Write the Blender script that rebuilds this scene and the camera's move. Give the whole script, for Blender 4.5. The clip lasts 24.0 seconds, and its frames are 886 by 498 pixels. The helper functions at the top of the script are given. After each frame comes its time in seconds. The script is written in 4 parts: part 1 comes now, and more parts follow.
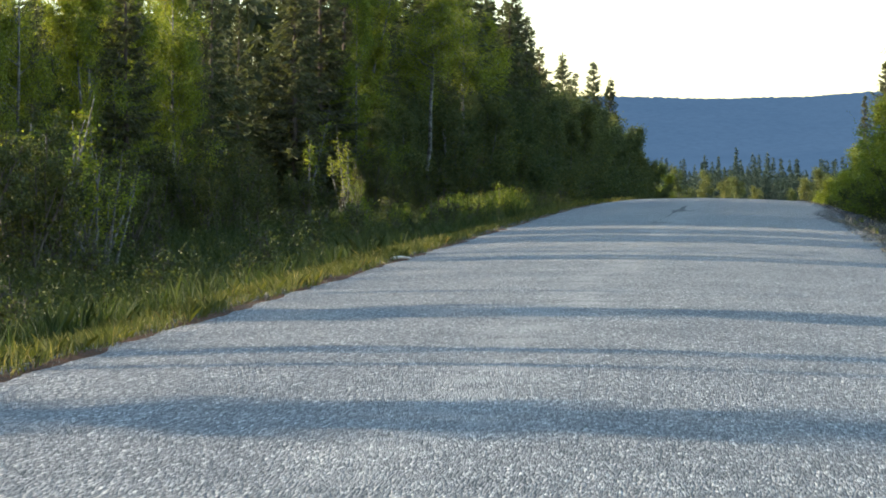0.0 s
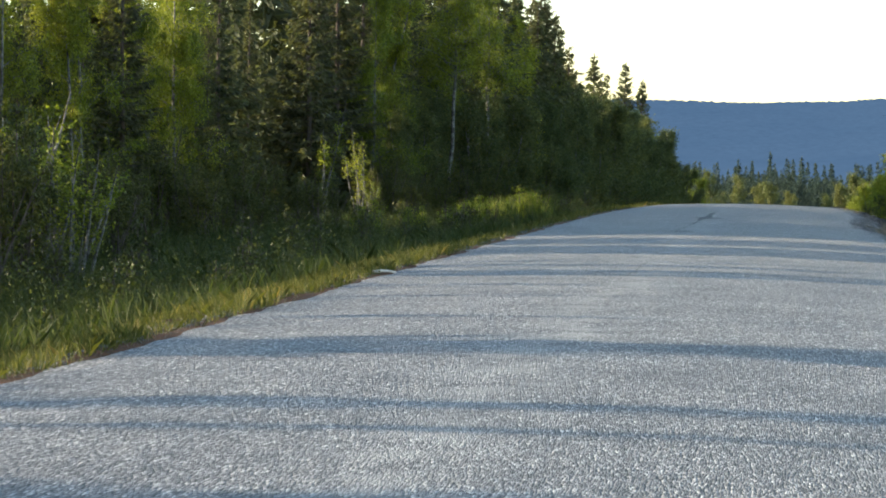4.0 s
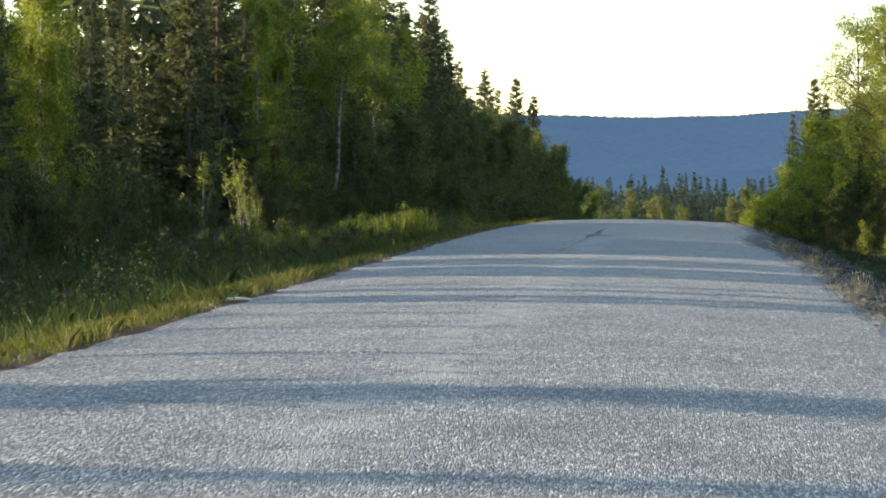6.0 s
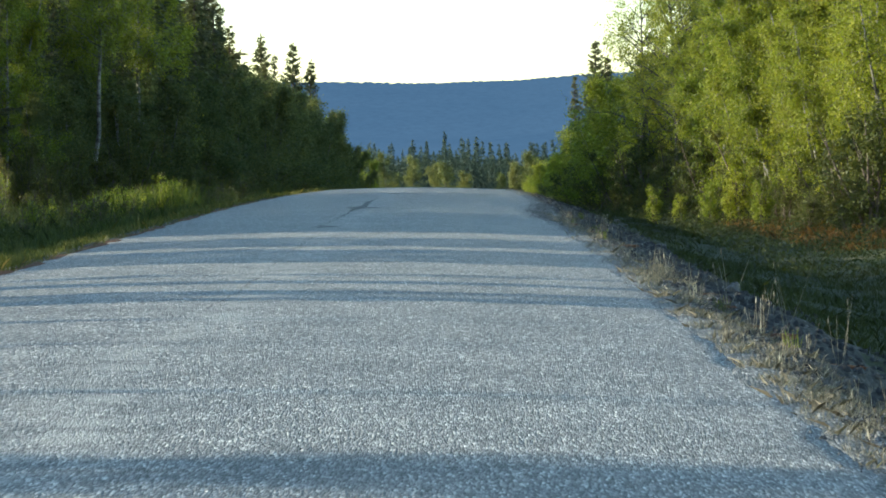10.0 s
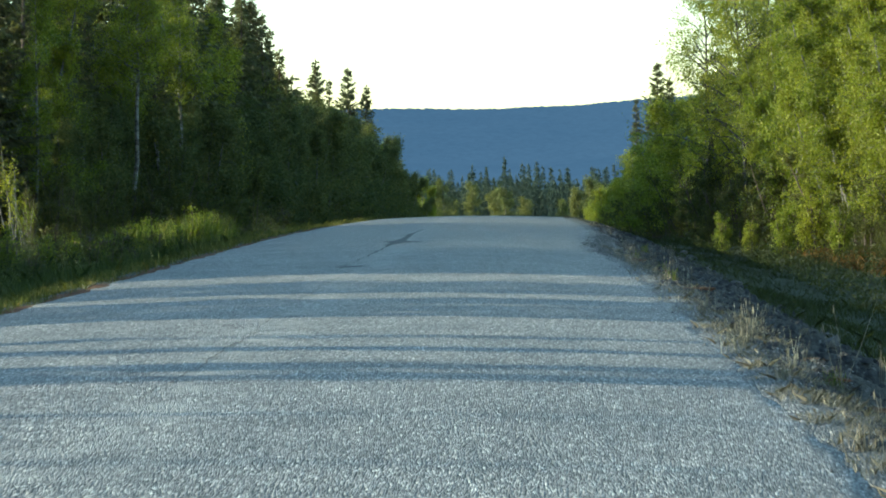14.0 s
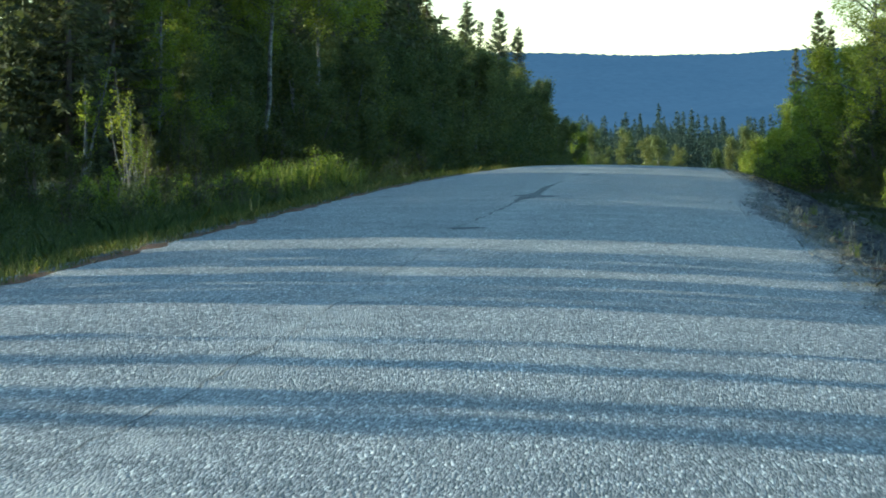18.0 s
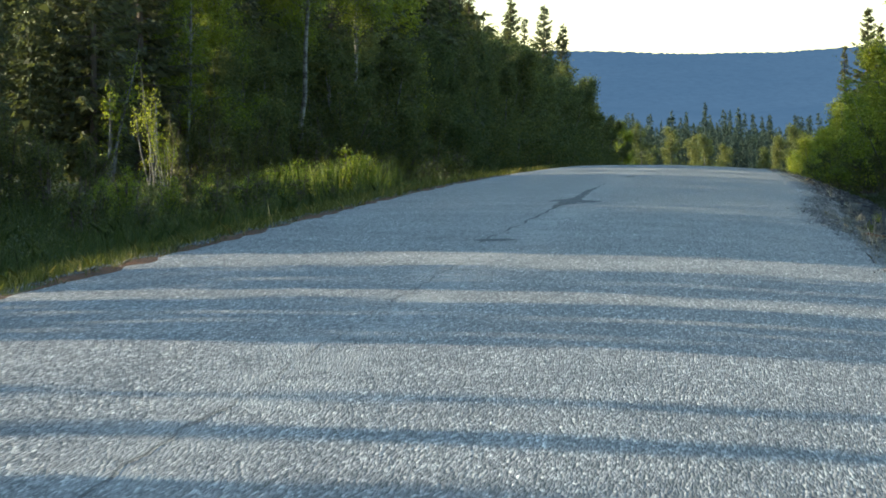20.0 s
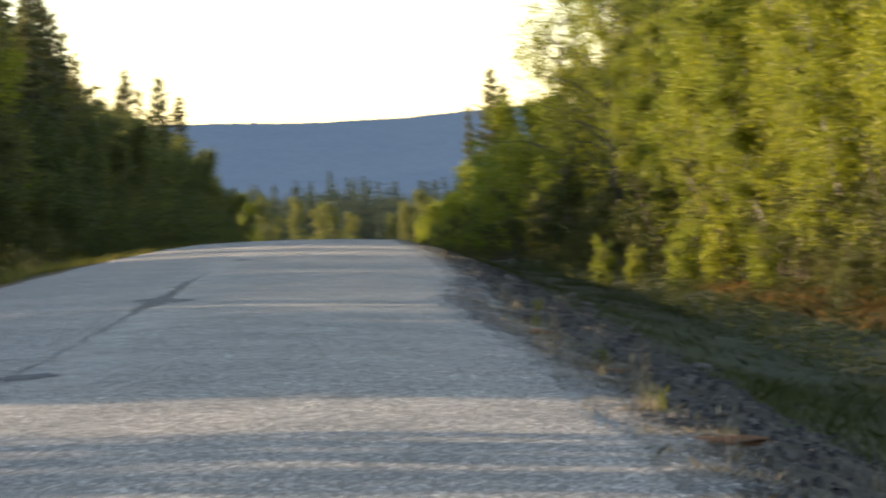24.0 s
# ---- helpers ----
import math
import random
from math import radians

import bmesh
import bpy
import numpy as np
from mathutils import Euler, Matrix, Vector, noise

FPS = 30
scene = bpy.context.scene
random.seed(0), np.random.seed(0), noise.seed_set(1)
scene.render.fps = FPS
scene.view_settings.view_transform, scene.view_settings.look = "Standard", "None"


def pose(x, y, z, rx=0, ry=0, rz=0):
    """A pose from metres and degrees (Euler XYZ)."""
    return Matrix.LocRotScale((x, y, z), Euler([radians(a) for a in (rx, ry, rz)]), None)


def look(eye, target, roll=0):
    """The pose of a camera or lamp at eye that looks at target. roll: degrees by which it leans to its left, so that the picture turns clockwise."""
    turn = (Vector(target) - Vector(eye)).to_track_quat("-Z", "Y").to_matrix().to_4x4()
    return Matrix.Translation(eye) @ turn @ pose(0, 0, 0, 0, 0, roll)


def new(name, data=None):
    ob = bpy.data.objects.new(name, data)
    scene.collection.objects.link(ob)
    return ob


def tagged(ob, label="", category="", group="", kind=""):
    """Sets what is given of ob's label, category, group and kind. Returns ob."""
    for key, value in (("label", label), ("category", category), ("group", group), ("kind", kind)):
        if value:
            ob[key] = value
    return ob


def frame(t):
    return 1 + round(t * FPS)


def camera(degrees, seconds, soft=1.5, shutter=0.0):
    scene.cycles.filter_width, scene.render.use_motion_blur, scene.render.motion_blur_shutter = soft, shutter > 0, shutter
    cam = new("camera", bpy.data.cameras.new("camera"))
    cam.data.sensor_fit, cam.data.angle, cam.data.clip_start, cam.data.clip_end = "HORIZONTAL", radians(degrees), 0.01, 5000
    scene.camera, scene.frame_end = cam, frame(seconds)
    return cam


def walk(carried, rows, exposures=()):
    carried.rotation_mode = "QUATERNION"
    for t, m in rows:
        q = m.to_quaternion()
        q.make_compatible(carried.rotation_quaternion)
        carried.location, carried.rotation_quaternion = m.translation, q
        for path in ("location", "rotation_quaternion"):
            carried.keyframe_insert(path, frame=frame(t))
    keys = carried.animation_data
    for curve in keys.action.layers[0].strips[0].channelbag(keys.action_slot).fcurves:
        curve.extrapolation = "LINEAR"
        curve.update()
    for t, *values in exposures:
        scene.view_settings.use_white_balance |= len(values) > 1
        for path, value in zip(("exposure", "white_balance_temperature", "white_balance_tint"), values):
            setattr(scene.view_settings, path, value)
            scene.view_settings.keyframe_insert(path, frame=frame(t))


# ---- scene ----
cam = camera(18.18, 24.0, soft=1.8, shutter=0.5)
PATH = [  # seconds, x, y, z, yaw to the left, pitch up, roll
    (0, -0.328, 0, 1.254, 6.262, -1.987, 0.549),
    (0.5, -0.345, 0.559, 1.251, 6.784, -1.923, 0.655),
    (1, -0.358, 1.071, 1.27, 7.304, -1.797, 0.681),
    (1.5, -0.337, 1.507, 1.249, 7.039, -1.77, 0.658),
    (3.5, -0.271, 3.255, 1.252, 6.923, -1.522, 1.072),
    (4, -0.263, 3.75, 1.253, 6.953, -1.96, 1.035),
    (4.5, -0.242, 4.311, 1.258, 6.092, -2.108, 0.957),
    (5, -0.238, 4.925, 1.254, 5.412, -1.863, 0.537),
    (5.5, -0.239, 5.574, 1.255, 5.055, -1.695, 0.569),
    (6, -0.229, 6.219, 1.254, 4.772, -1.595, 0.659),
    (6.5, -0.208, 6.873, 1.246, 4.571, -1.603, 0.443),
    (7, -0.196, 7.474, 1.25, 4.521, -1.633, 0.411),
    (7.5, -0.168, 8.049, 1.245, 4.531, -1.513, 0.289),
    (8, -0.145, 8.664, 1.243, 4.37, -1.601, 0.25),
    (8.5, -0.12, 9.319, 1.24, 2.788, -1.756, -0.055),
    (9, -0.093, 9.961, 1.25, 0.833, -1.928, -0.237),
    (9.5, -0.075, 10.652, 1.248, 0.319, -2.055, -0.097),
    (11.5, 0.117, 13.568, 1.256, 0.674, -2.784, -0.591),
    (12, 0.137, 14.214, 1.259, 1.096, -2.441, -0.612),
    (12.5, 0.146, 14.815, 1.255, 1.189, -2.302, -0.687),
    (13, 0.155, 15.405, 1.251, 1.386, -2.292, -0.644),
    (13.5, 0.16, 15.993, 1.256, 1.591, -2.272, -0.611),
    (14, 0.166, 16.608, 1.245, 1.613, -1.711, -0.59),
    (14.5, 0.175, 17.191, 1.247, 1.512, -1.566, -0.695),
    (15, 0.176, 17.818, 1.241, 1.075, -1.762, -0.614),
    (15.5, 0.184, 18.473, 1.251, 0.429, -1.851, -0.582),
    (16, 0.186, 19.168, 1.244, 0.158, -1.911, -0.454),
    (16.5, 0.185, 19.875, 1.242, 0.052, -2.052, -0.071),
    (17, 0.185, 20.632, 1.231, 3.622, -2.319, 0.36),
    (17.5, 0.202, 21.38, 1.235, 4.112, -2.646, 0.471),
    (18, 0.2, 22.165, 1.231, 4.746, -2.873, 0.756),
    (18.5, 0.218, 22.919, 1.243, 5.333, -2.961, 0.847),
    (20.5, 0.097, 25.97, 1.228, 5.688, -2.872, 0.851),
    (21, 0.111, 26.851, 1.239, 5.154, -2.657, 0.67),
    (21.5, 0.13, 27.675, 1.251, 5.183, -2.324, 0.228),
    (22, 0.147, 28.582, 1.253, 4.912, -1.973, -0.311),
    (22.5, 0.172, 29.483, 1.257, 3.755, -1.635, -0.4),
    (23, 0.175, 30.392, 1.276, 1.981, -1.469, -0.99),
    (23.5, 0.167, 31.374, 1.267, 1.378, -1.338, -1.188),
    (24, 0.175, 32.412, 1.25, -1.967, -1.489, -1.42),
]



def aim(x, y, z, yaw, pitch, roll):
    """A camera pose from its place and its yaw, pitch and roll in degrees."""
    a, b = radians(yaw), radians(pitch)
    ahead = Vector((-math.sin(a) * math.cos(b), math.cos(a) * math.cos(b), math.sin(b)))
    eye = Vector((x, y, z))
    return look(eye, eye + ahead * 10.0, roll)


walk(cam, [(r[0], aim(*r[1:])) for r in PATH],
     exposures=[(0, 1.37, 6200, 8), (7, 1.37, 6450, 10), (9.5, 1.34, 6000, 2), (12, 1.29, 5800, -8), (14, 1.25, 5800, -8), (16, 1.24, 5650, -8), (18, 1.20, 5300, -9), (18.5, 1.20, 5400, -8),
                (20.5, 1.47, 6450, 6), (21.5, 1.57, 7150, 13), (23, 1.57, 7600, 17), (24, 1.5, 7800, 18)])

# ---- light ----
SUN_EL, SUN_AZ = 13.0, 0.0  # degrees over the horizon; degrees towards the way ahead from straight left
world = bpy.data.worlds.new("evening_sky")
scene.world = world
world.use_nodes = True
wn = world.node_tree.nodes
wl = world.node_tree.links
wn.clear()
sky = wn.new("ShaderNodeTexSky")
sky.sky_type = "NISHITA"
sky.sun_disc = False
sky.sun_elevation = radians(SUN_EL)
sky.sun_rotation = radians(-90.0 + SUN_AZ)
sky.air_density, sky.dust_density, sky.ozone_density = 1.0, 0.15, 1.0
background = wn.new("ShaderNodeBackground")
background.inputs["Strength"].default_value = 0.15
world_out = wn.new("ShaderNodeOutputWorld")
wl.new(sky.outputs["Color"], background.inputs["Color"])
wl.new(background.outputs["Background"], world_out.inputs["Surface"])

sun_data = bpy.data.lights.new("sun", "SUN")
sun_data.energy, sun_data.angle, sun_data.color = 5.0, radians(0.53), (1.0, 0.84, 0.60)
sun = new("sun", sun_data)
away = Vector((-math.cos(radians(SUN_AZ)) * math.cos(radians(SUN_EL)), math.sin(radians(SUN_AZ)) * math.cos(radians(SUN_EL)),
               math.sin(radians(SUN_EL))))
sun.matrix_world = look(away * 60.0, (0, 0, 0))


# ---- materials ----
def material(name):
    """A new node material: itself, its node tree's nodes, its links and its output."""
    m = bpy.data.materials.new(name)
    m.use_nodes = True
    m.node_tree.nodes.clear()
    return m, m.node_tree.nodes, m.node_tree.links, m.node_tree.nodes.new("ShaderNodeOutputMaterial")


def ramp(nodes, stops):
    r = nodes.new("ShaderNodeValToRGB")
    while len(r.color_ramp.elements) < len(stops):
        r.color_ramp.elements.new(0.5)
    for e, (place, colour) in zip(r.color_ramp.elements, stops):
        e.position, e.color = place, (*colour, 1)
    return r


def noise_node(nodes, links, scale, detail=4.0, rough=0.6, coords=None):
    n = nodes.new("ShaderNodeTexNoise")
    n.inputs["Scale"].default_value, n.inputs["Detail"].default_value, n.inputs["Roughness"].default_value = scale, detail, rough
    if coords is not None:
        links.new(coords, n.inputs["Vector"])
    return n


def mixer(nodes, links, kind, fac, a, b):
    x = nodes.new("ShaderNodeMix")
    x.data_type, x.blend_type = "RGBA", kind
    for socket, value in ((x.inputs[0], fac), (x.inputs[6], a), (x.inputs[7], b)):
        if hasattr(value, "links"):
            links.new(value, socket)
        else:
            socket.default_value = value
    return x.outputs[2]


def leaf_material(name, dark, light, glow=0.45, rough=0.6, stray=None, gloss=0.2):
    """Foliage: each leaf or twig has its own tone, each plant a shift of its own, and light shines through."""
    m, n, l, out = material(name)
    geo, info = n.new("ShaderNodeNewGeometry"), n.new("ShaderNodeObjectInfo")
    tone = ramp(n, [(0.0, dark), (0.8, light), (1.0, stray or light)])
    l.new(geo.outputs["Random Per Island"], tone.inputs["Fac"])
    shift = ramp(n, [(0.0, (0.72, 0.8, 0.8)), (0.5, (1, 1, 1)), (1.0, (1.14, 1.08, 0.95))])
    l.new(info.outputs["Random"], shift.inputs["Fac"])
    colour = mixer(n, l, "MULTIPLY", 1.0, tone.outputs["Color"], shift.outputs["Color"])
    bsdf = n.new("ShaderNodeBsdfPrincipled")
    bsdf.inputs["Roughness"].default_value = rough
    bsdf.inputs["Specular IOR Level"].default_value = gloss
    l.new(colour, bsdf.inputs["Base Color"])
    thin = n.new("ShaderNodeBsdfTranslucent")
    warm = mixer(n, l, "MULTIPLY", 1.0, colour, (1.36, 1.40, 0.58, 1))
    l.new(warm, thin.inputs["Color"])
    mix = n.new("ShaderNodeMixShader")
    mix.inputs[0].default_value = glow
    l.new(bsdf.outputs[0], mix.inputs[1])
    l.new(thin.outputs[0], mix.inputs[2])
    l.new(mix.outputs[0], out.inputs["Surface"])
    return m


def rough_material(name, stops, scale, fine, bump=0.3, rough=0.9, gap=0.02, stretch=(1, 1, 1), spec=0.3):
    """Bark, soil, wood, stone: two scales of mottling and a relief."""
    m, n, l, out = material(name)
    tex, mapping = n.new("ShaderNodeTexCoord"), n.new("ShaderNodeMapping")
    mapping.inputs["Scale"].default_value = stretch
    l.new(tex.outputs["Object"], mapping.inputs["Vector"])
    big = noise_node(n, l, scale, 5.0, 0.65, mapping.outputs["Vector"])
    small = noise_node(n, l, fine, 3.0, 0.7, mapping.outputs["Vector"])
    tone = ramp(n, stops)
    l.new(big.outputs["Fac"], tone.inputs["Fac"])
    grain = ramp(n, [(0.25, (0.62, 0.62, 0.62)), (0.75, (1.25, 1.25, 1.25))])
    l.new(small.outputs["Fac"], grain.inputs["Fac"])
    info = n.new("ShaderNodeObjectInfo")
    each = ramp(n, [(0.0, (0.8, 0.8, 0.82)), (1.0, (1.15, 1.12, 1.1))])
    l.new(info.outputs["Random"], each.inputs["Fac"])
    colour = mixer(n, l, "MULTIPLY", 1.0, tone.outputs["Color"], grain.outputs["Color"])
    colour = mixer(n, l, "MULTIPLY", 1.0, colour, each.outputs["Color"])
    bsdf = n.new("ShaderNodeBsdfPrincipled")
    bsdf.inputs["Roughness"].default_value = rough
    bsdf.inputs["Specular IOR Level"].default_value = spec
    l.new(colour, bsdf.inputs["Base Color"])
    relief = n.new("ShaderNodeBump")
    relief.inputs["Strength"].default_value, relief.inputs["Distance"].default_value = bump, gap
    l.new(small.outputs["Fac"], relief.inputs["Height"])
    l.new(relief.outputs["Normal"], bsdf.inputs["Normal"])
    l.new(bsdf.outputs[0], out.inputs["Surface"])
    return m


def asphalt_material(name, stops, chip, pale, gloss=0.45):
    """Stone chips in binder or dirt; on the worn chip-sealed road, also a pale seam along the middle."""
    m, n, l, out = material(name)
    tex = n.new("ShaderNodeTexCoord")
    where = tex.outputs["Object"]
    chips = n.new("ShaderNodeTexVoronoi")
    chips.inputs["Scale"].default_value = chip
    along = n.new("ShaderNodeMapping")
    along.inputs["Scale"].default_value = (1, 0.2, 1)
    l.new(where, along.inputs["Vector"])
    l.new(along.outputs["Vector"], chips.inputs["Vector"])
    stone = ramp(n, stops)
    l.new(chips.outputs["Color"], stone.inputs["Fac"])
    lumps = noise_node(n, l, 44.0, 3.0, 0.75, along.outputs["Vector"])
    coarse = ramp(n, [(0.3, (0.5, 0.5, 0.5)), (0.7, (1.46, 1.46, 1.46))])
    l.new(lumps.outputs["Fac"], coarse.inputs["Fac"])
    cloud = noise_node(n, l, 0.9, 6.0, 0.6, where)
    blotch = ramp(n, [(0.3, (0.72, 0.72, 0.73)), (0.7, (1.22, 1.21, 1.2))])
    l.new(cloud.outputs["Fac"], blotch.inputs["Fac"])
    colour = mixer(n, l, "MULTIPLY", 1.0, stone.outputs["Color"], blotch.outputs["Color"])
    colour = mixer(n, l, "MULTIPLY", 1.0, colour, coarse.outputs["Color"])
    # the seam along the middle, wandering a little
    parts = n.new("ShaderNodeSeparateXYZ")
    l.new(where, parts.inputs[0])
    wander = noise_node(n, l, 0.35, 3.0, 0.5, where)
    side = n.new("ShaderNodeMath")
    side.operation = "MULTIPLY_ADD"
    side.inputs[1].default_value, side.inputs[2].default_value = 0.5, 1.75 - 0.25
    l.new(wander.outputs["Fac"], side.inputs[0])
    off = n.new("ShaderNodeMath")
    off.operation = "ADD"
    l.new(side.outputs[0], off.inputs[0])
    l.new(parts.outputs["X"], off.inputs[1])
    dist = n.new("ShaderNodeMath")
    dist.operation = "ABSOLUTE"
    l.new(off.outputs[0], dist.inputs[0])
    seam = ramp(n, [(0.0, (1, 1, 1)), (0.22, (0.5, 0.5, 0.5)), (0.5, (0, 0, 0))])
    l.new(dist.outputs[0], seam.inputs["Fac"])
    scuff = ramp(n, [(0.42, (0, 0, 0)), (0.62, (pale, pale, pale))])
    scratch = noise_node(n, l, 2.2, 5.0, 0.7, where)
    l.new(scratch.outputs["Fac"], scuff.inputs["Fac"])
    amount = mixer(n, l, "MULTIPLY", 1.0, seam.outputs["Color"], scuff.outputs["Color"])
    colour = mixer(n, l, "MIX", amount, colour, (0.31, 0.30, 0.28, 1))
    bsdf = n.new("ShaderNodeBsdfPrincipled")
    bsdf.inputs["Roughness"].default_value = 0.62
    bsdf.inputs["Specular IOR Level"].default_value = gloss
    l.new(colour, bsdf.inputs["Base Color"])
    relief = n.new("ShaderNodeBump")
    relief.inputs["Strength"].default_value, relief.inputs["Distance"].default_value = 1.0, 0.011
    relief.invert = True
    l.new(chips.outputs["Distance"], relief.inputs["Height"])
    wavy = n.new("ShaderNodeBump")
    wavy.inputs["Strength"].default_value, wavy.inputs["Distance"].default_value = 0.25, 0.02
    l.new(cloud.outputs["Fac"], wavy.inputs["Height"])
    l.new(relief.outputs["Normal"], wavy.inputs["Normal"])
    l.new(wavy.outputs["Normal"], bsdf.inputs["Normal"])
    l.new(bsdf.outputs[0], out.inputs["Surface"])
    return m


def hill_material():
    """The far wooded ridge: the blue haze of kilometres of air is painted over dark forest as a glow."""
    m, n, l, out = material("hazed_forest")
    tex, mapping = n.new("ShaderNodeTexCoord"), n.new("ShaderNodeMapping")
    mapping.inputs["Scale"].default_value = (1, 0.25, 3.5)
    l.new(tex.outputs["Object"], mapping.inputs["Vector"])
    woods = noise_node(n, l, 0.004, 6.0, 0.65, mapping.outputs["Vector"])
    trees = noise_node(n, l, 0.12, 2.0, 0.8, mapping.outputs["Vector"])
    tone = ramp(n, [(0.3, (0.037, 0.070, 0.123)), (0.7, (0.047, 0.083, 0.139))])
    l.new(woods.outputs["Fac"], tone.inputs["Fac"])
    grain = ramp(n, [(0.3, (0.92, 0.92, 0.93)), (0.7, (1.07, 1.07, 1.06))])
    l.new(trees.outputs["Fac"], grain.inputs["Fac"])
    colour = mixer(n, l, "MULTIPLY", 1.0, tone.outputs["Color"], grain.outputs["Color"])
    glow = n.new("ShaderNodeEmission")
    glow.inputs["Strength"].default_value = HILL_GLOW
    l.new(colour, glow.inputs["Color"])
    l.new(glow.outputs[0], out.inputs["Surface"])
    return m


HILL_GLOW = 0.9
ASPHALT = asphalt_material("chip_seal", [(0.0, (0.026, 0.025, 0.025)), (0.42, (0.116, 0.113, 0.109)), (0.72, (0.252, 0.244, 0.233)), (0.9, (0.47, 0.455, 0.43)), (1.0, (0.64, 0.62, 0.58))], 100.0, 0.75)
RUBBLE = asphalt_material("shoulder_gravel", [(0.0, (0.02, 0.020, 0.020)), (0.42, (0.075, 0.075, 0.073)), (0.72, (0.16, 0.158, 0.152)), (0.9, (0.32, 0.31, 0.295)), (1.0, (0.5, 0.485, 0.46))], 70.0, 0.0, 0.25)
# Shoulder gravel made darker: the ditch slope's shade is in its colour.
SHADED_GRAVEL = asphalt_material("shaded_gravel", [(0.0, (0.008, 0.008, 0.007)), (0.5, (0.027, 0.025, 0.021)), (0.8, (0.055, 0.051, 0.044)), (1.0, (0.17, 0.16, 0.145))], 52.0, 0.0, 0.05)
PATCH = rough_material("bitumen_patch", [(0.3, (0.022, 0.023, 0.025)), (0.7, (0.06, 0.061, 0.065))], 6.0, 70.0, 0.5, 0.6)
SOIL = rough_material("forest_soil", [(0.25, (0.035, 0.045, 0.015)), (0.5, (0.07, 0.075, 0.022)), (0.75, (0.10, 0.08, 0.035))], 0.8, 9.0, 0.6, 0.95, 0.05)
# Darker copy of the stone below, with the slope's shade painted in.
SHADED_STONE = rough_material("shaded_stone", [(0.3, (0.016, 0.017, 0.018)), (0.7, (0.055, 0.056, 0.058))], 7.0, 50.0, 0.5, 0.85)
SEAM = rough_material("worn_seam", [(0.3, (0.06, 0.058, 0.056)), (0.7, (0.15, 0.147, 0.142))], 5.0, 60.0, 0.5, 0.7)
STONE = rough_material("stone", [(0.3, (0.05, 0.049, 0.047)), (0.7, (0.15, 0.146, 0.14))], 7.0, 50.0, 0.5, 0.85)
DRY_SOIL = rough_material("rusty_moss", [(0.3, (0.06, 0.036, 0.021)), (0.7, (0.17, 0.074, 0.030))], 7.0, 70.0, 1.0, 0.95)
# Ditch floor soil, painted dark to carry the shade down there.
SHADED_SOIL = rough_material("shaded_soil", [(0.3, (0.020, 0.026, 0.011)), (0.7, (0.038, 0.046, 0.018))], 1.5, 18.0, 0.6, 0.95, 0.04)
SPRUCE_BARK = rough_material("spruce_bark", [(0.3, (0.07, 0.055, 0.045)), (0.7, (0.15, 0.12, 0.10))], 3.0, 22.0, 0.7, 0.9, 0.02, (1, 1, 0.3))
BIRCH_BARK = rough_material("birch_bark", [(0.38, (0.055, 0.048, 0.042)), (0.55, (0.19, 0.18, 0.162)), (0.78, (0.36, 0.34, 0.31))], 3.5, 14.0, 0.4, 0.7, 0.01, (1, 1, 1.6))
LIMB_BARK = rough_material("dark_birch_bark", [(0.36, (0.05, 0.042, 0.035)), (0.6, (0.12, 0.108, 0.092)), (0.8, (0.28, 0.26, 0.235))], 3.5, 14.0, 0.4, 0.8, 0.01, (1, 1, 0.7))
BONE = rough_material("bleached_wood", [(0.3, (0.55, 0.5, 0.43)), (0.7, (0.78, 0.74, 0.66))], 9.0, 60.0, 0.3, 0.7)
NEEDLES = leaf_material("spruce_needles", (0.062, 0.066, 0.042), (0.124, 0.126, 0.066), 0.34, 0.6, (0.155, 0.152, 0.07), 0.15)
# The blue-green tint paints the valley's haze onto far spruces.
HAZED_NEEDLES = leaf_material("hazed_needles", (0.030, 0.048, 0.040), (0.055, 0.078, 0.062), 0.12, 0.6, (0.07, 0.09, 0.06), 0.15)
BIRCH_LEAVES = leaf_material("birch_leaves", (0.116, 0.137, 0.020), (0.232, 0.260, 0.036), 0.42, 0.5, (0.34, 0.325, 0.07))
# Darker version of the birch leaves, with the forest edge's shade painted in.
SHADED_LEAVES = leaf_material("shaded_leaves", (0.068, 0.080, 0.042), (0.124, 0.140, 0.062), 0.34, 0.7, (0.16, 0.155, 0.06), 0.08)
WILLOW_LEAVES = leaf_material("willow_leaves", (0.050, 0.058, 0.022), (0.104, 0.108, 0.036), 0.36, 0.5, (0.17, 0.16, 0.05))
GRASS = leaf_material("meadow_grass", (0.036, 0.050, 0.018), (0.070, 0.088, 0.028), 0.4, 0.5, (0.12, 0.12, 0.045))
VERGE_GRASS = leaf_material("verge_grass", (0.050, 0.064, 0.018), (0.10, 0.104, 0.032), 0.4, 0.6, (0.24, 0.19, 0.09))
TALL_GRASS = leaf_material("tall_grass", (0.060, 0.088, 0.016), (0.135, 0.165, 0.030), 0.45, 0.5, (0.26, 0.24, 0.08))
STRAW = leaf_material("dry_straw", (0.085, 0.077, 0.058), (0.21, 0.192, 0.155), 0.1, 0.7, (0.38, 0.35, 0.29))
# Birch leaves with less colour: valley haze is painted into them.
HAZY_BIRCH = leaf_material("hazy_birch_leaves", (0.090, 0.100, 0.040), (0.165, 0.172, 0.066), 0.34, 0.5, (0.20, 0.195, 0.08))
# Grass green darkened so that the ditch's shade sits in the colour.
SHADED_GREEN = leaf_material("shaded_green", (0.024, 0.034, 0.012), (0.040, 0.052, 0.017), 0.3, 0.6, (0.055, 0.06, 0.02))
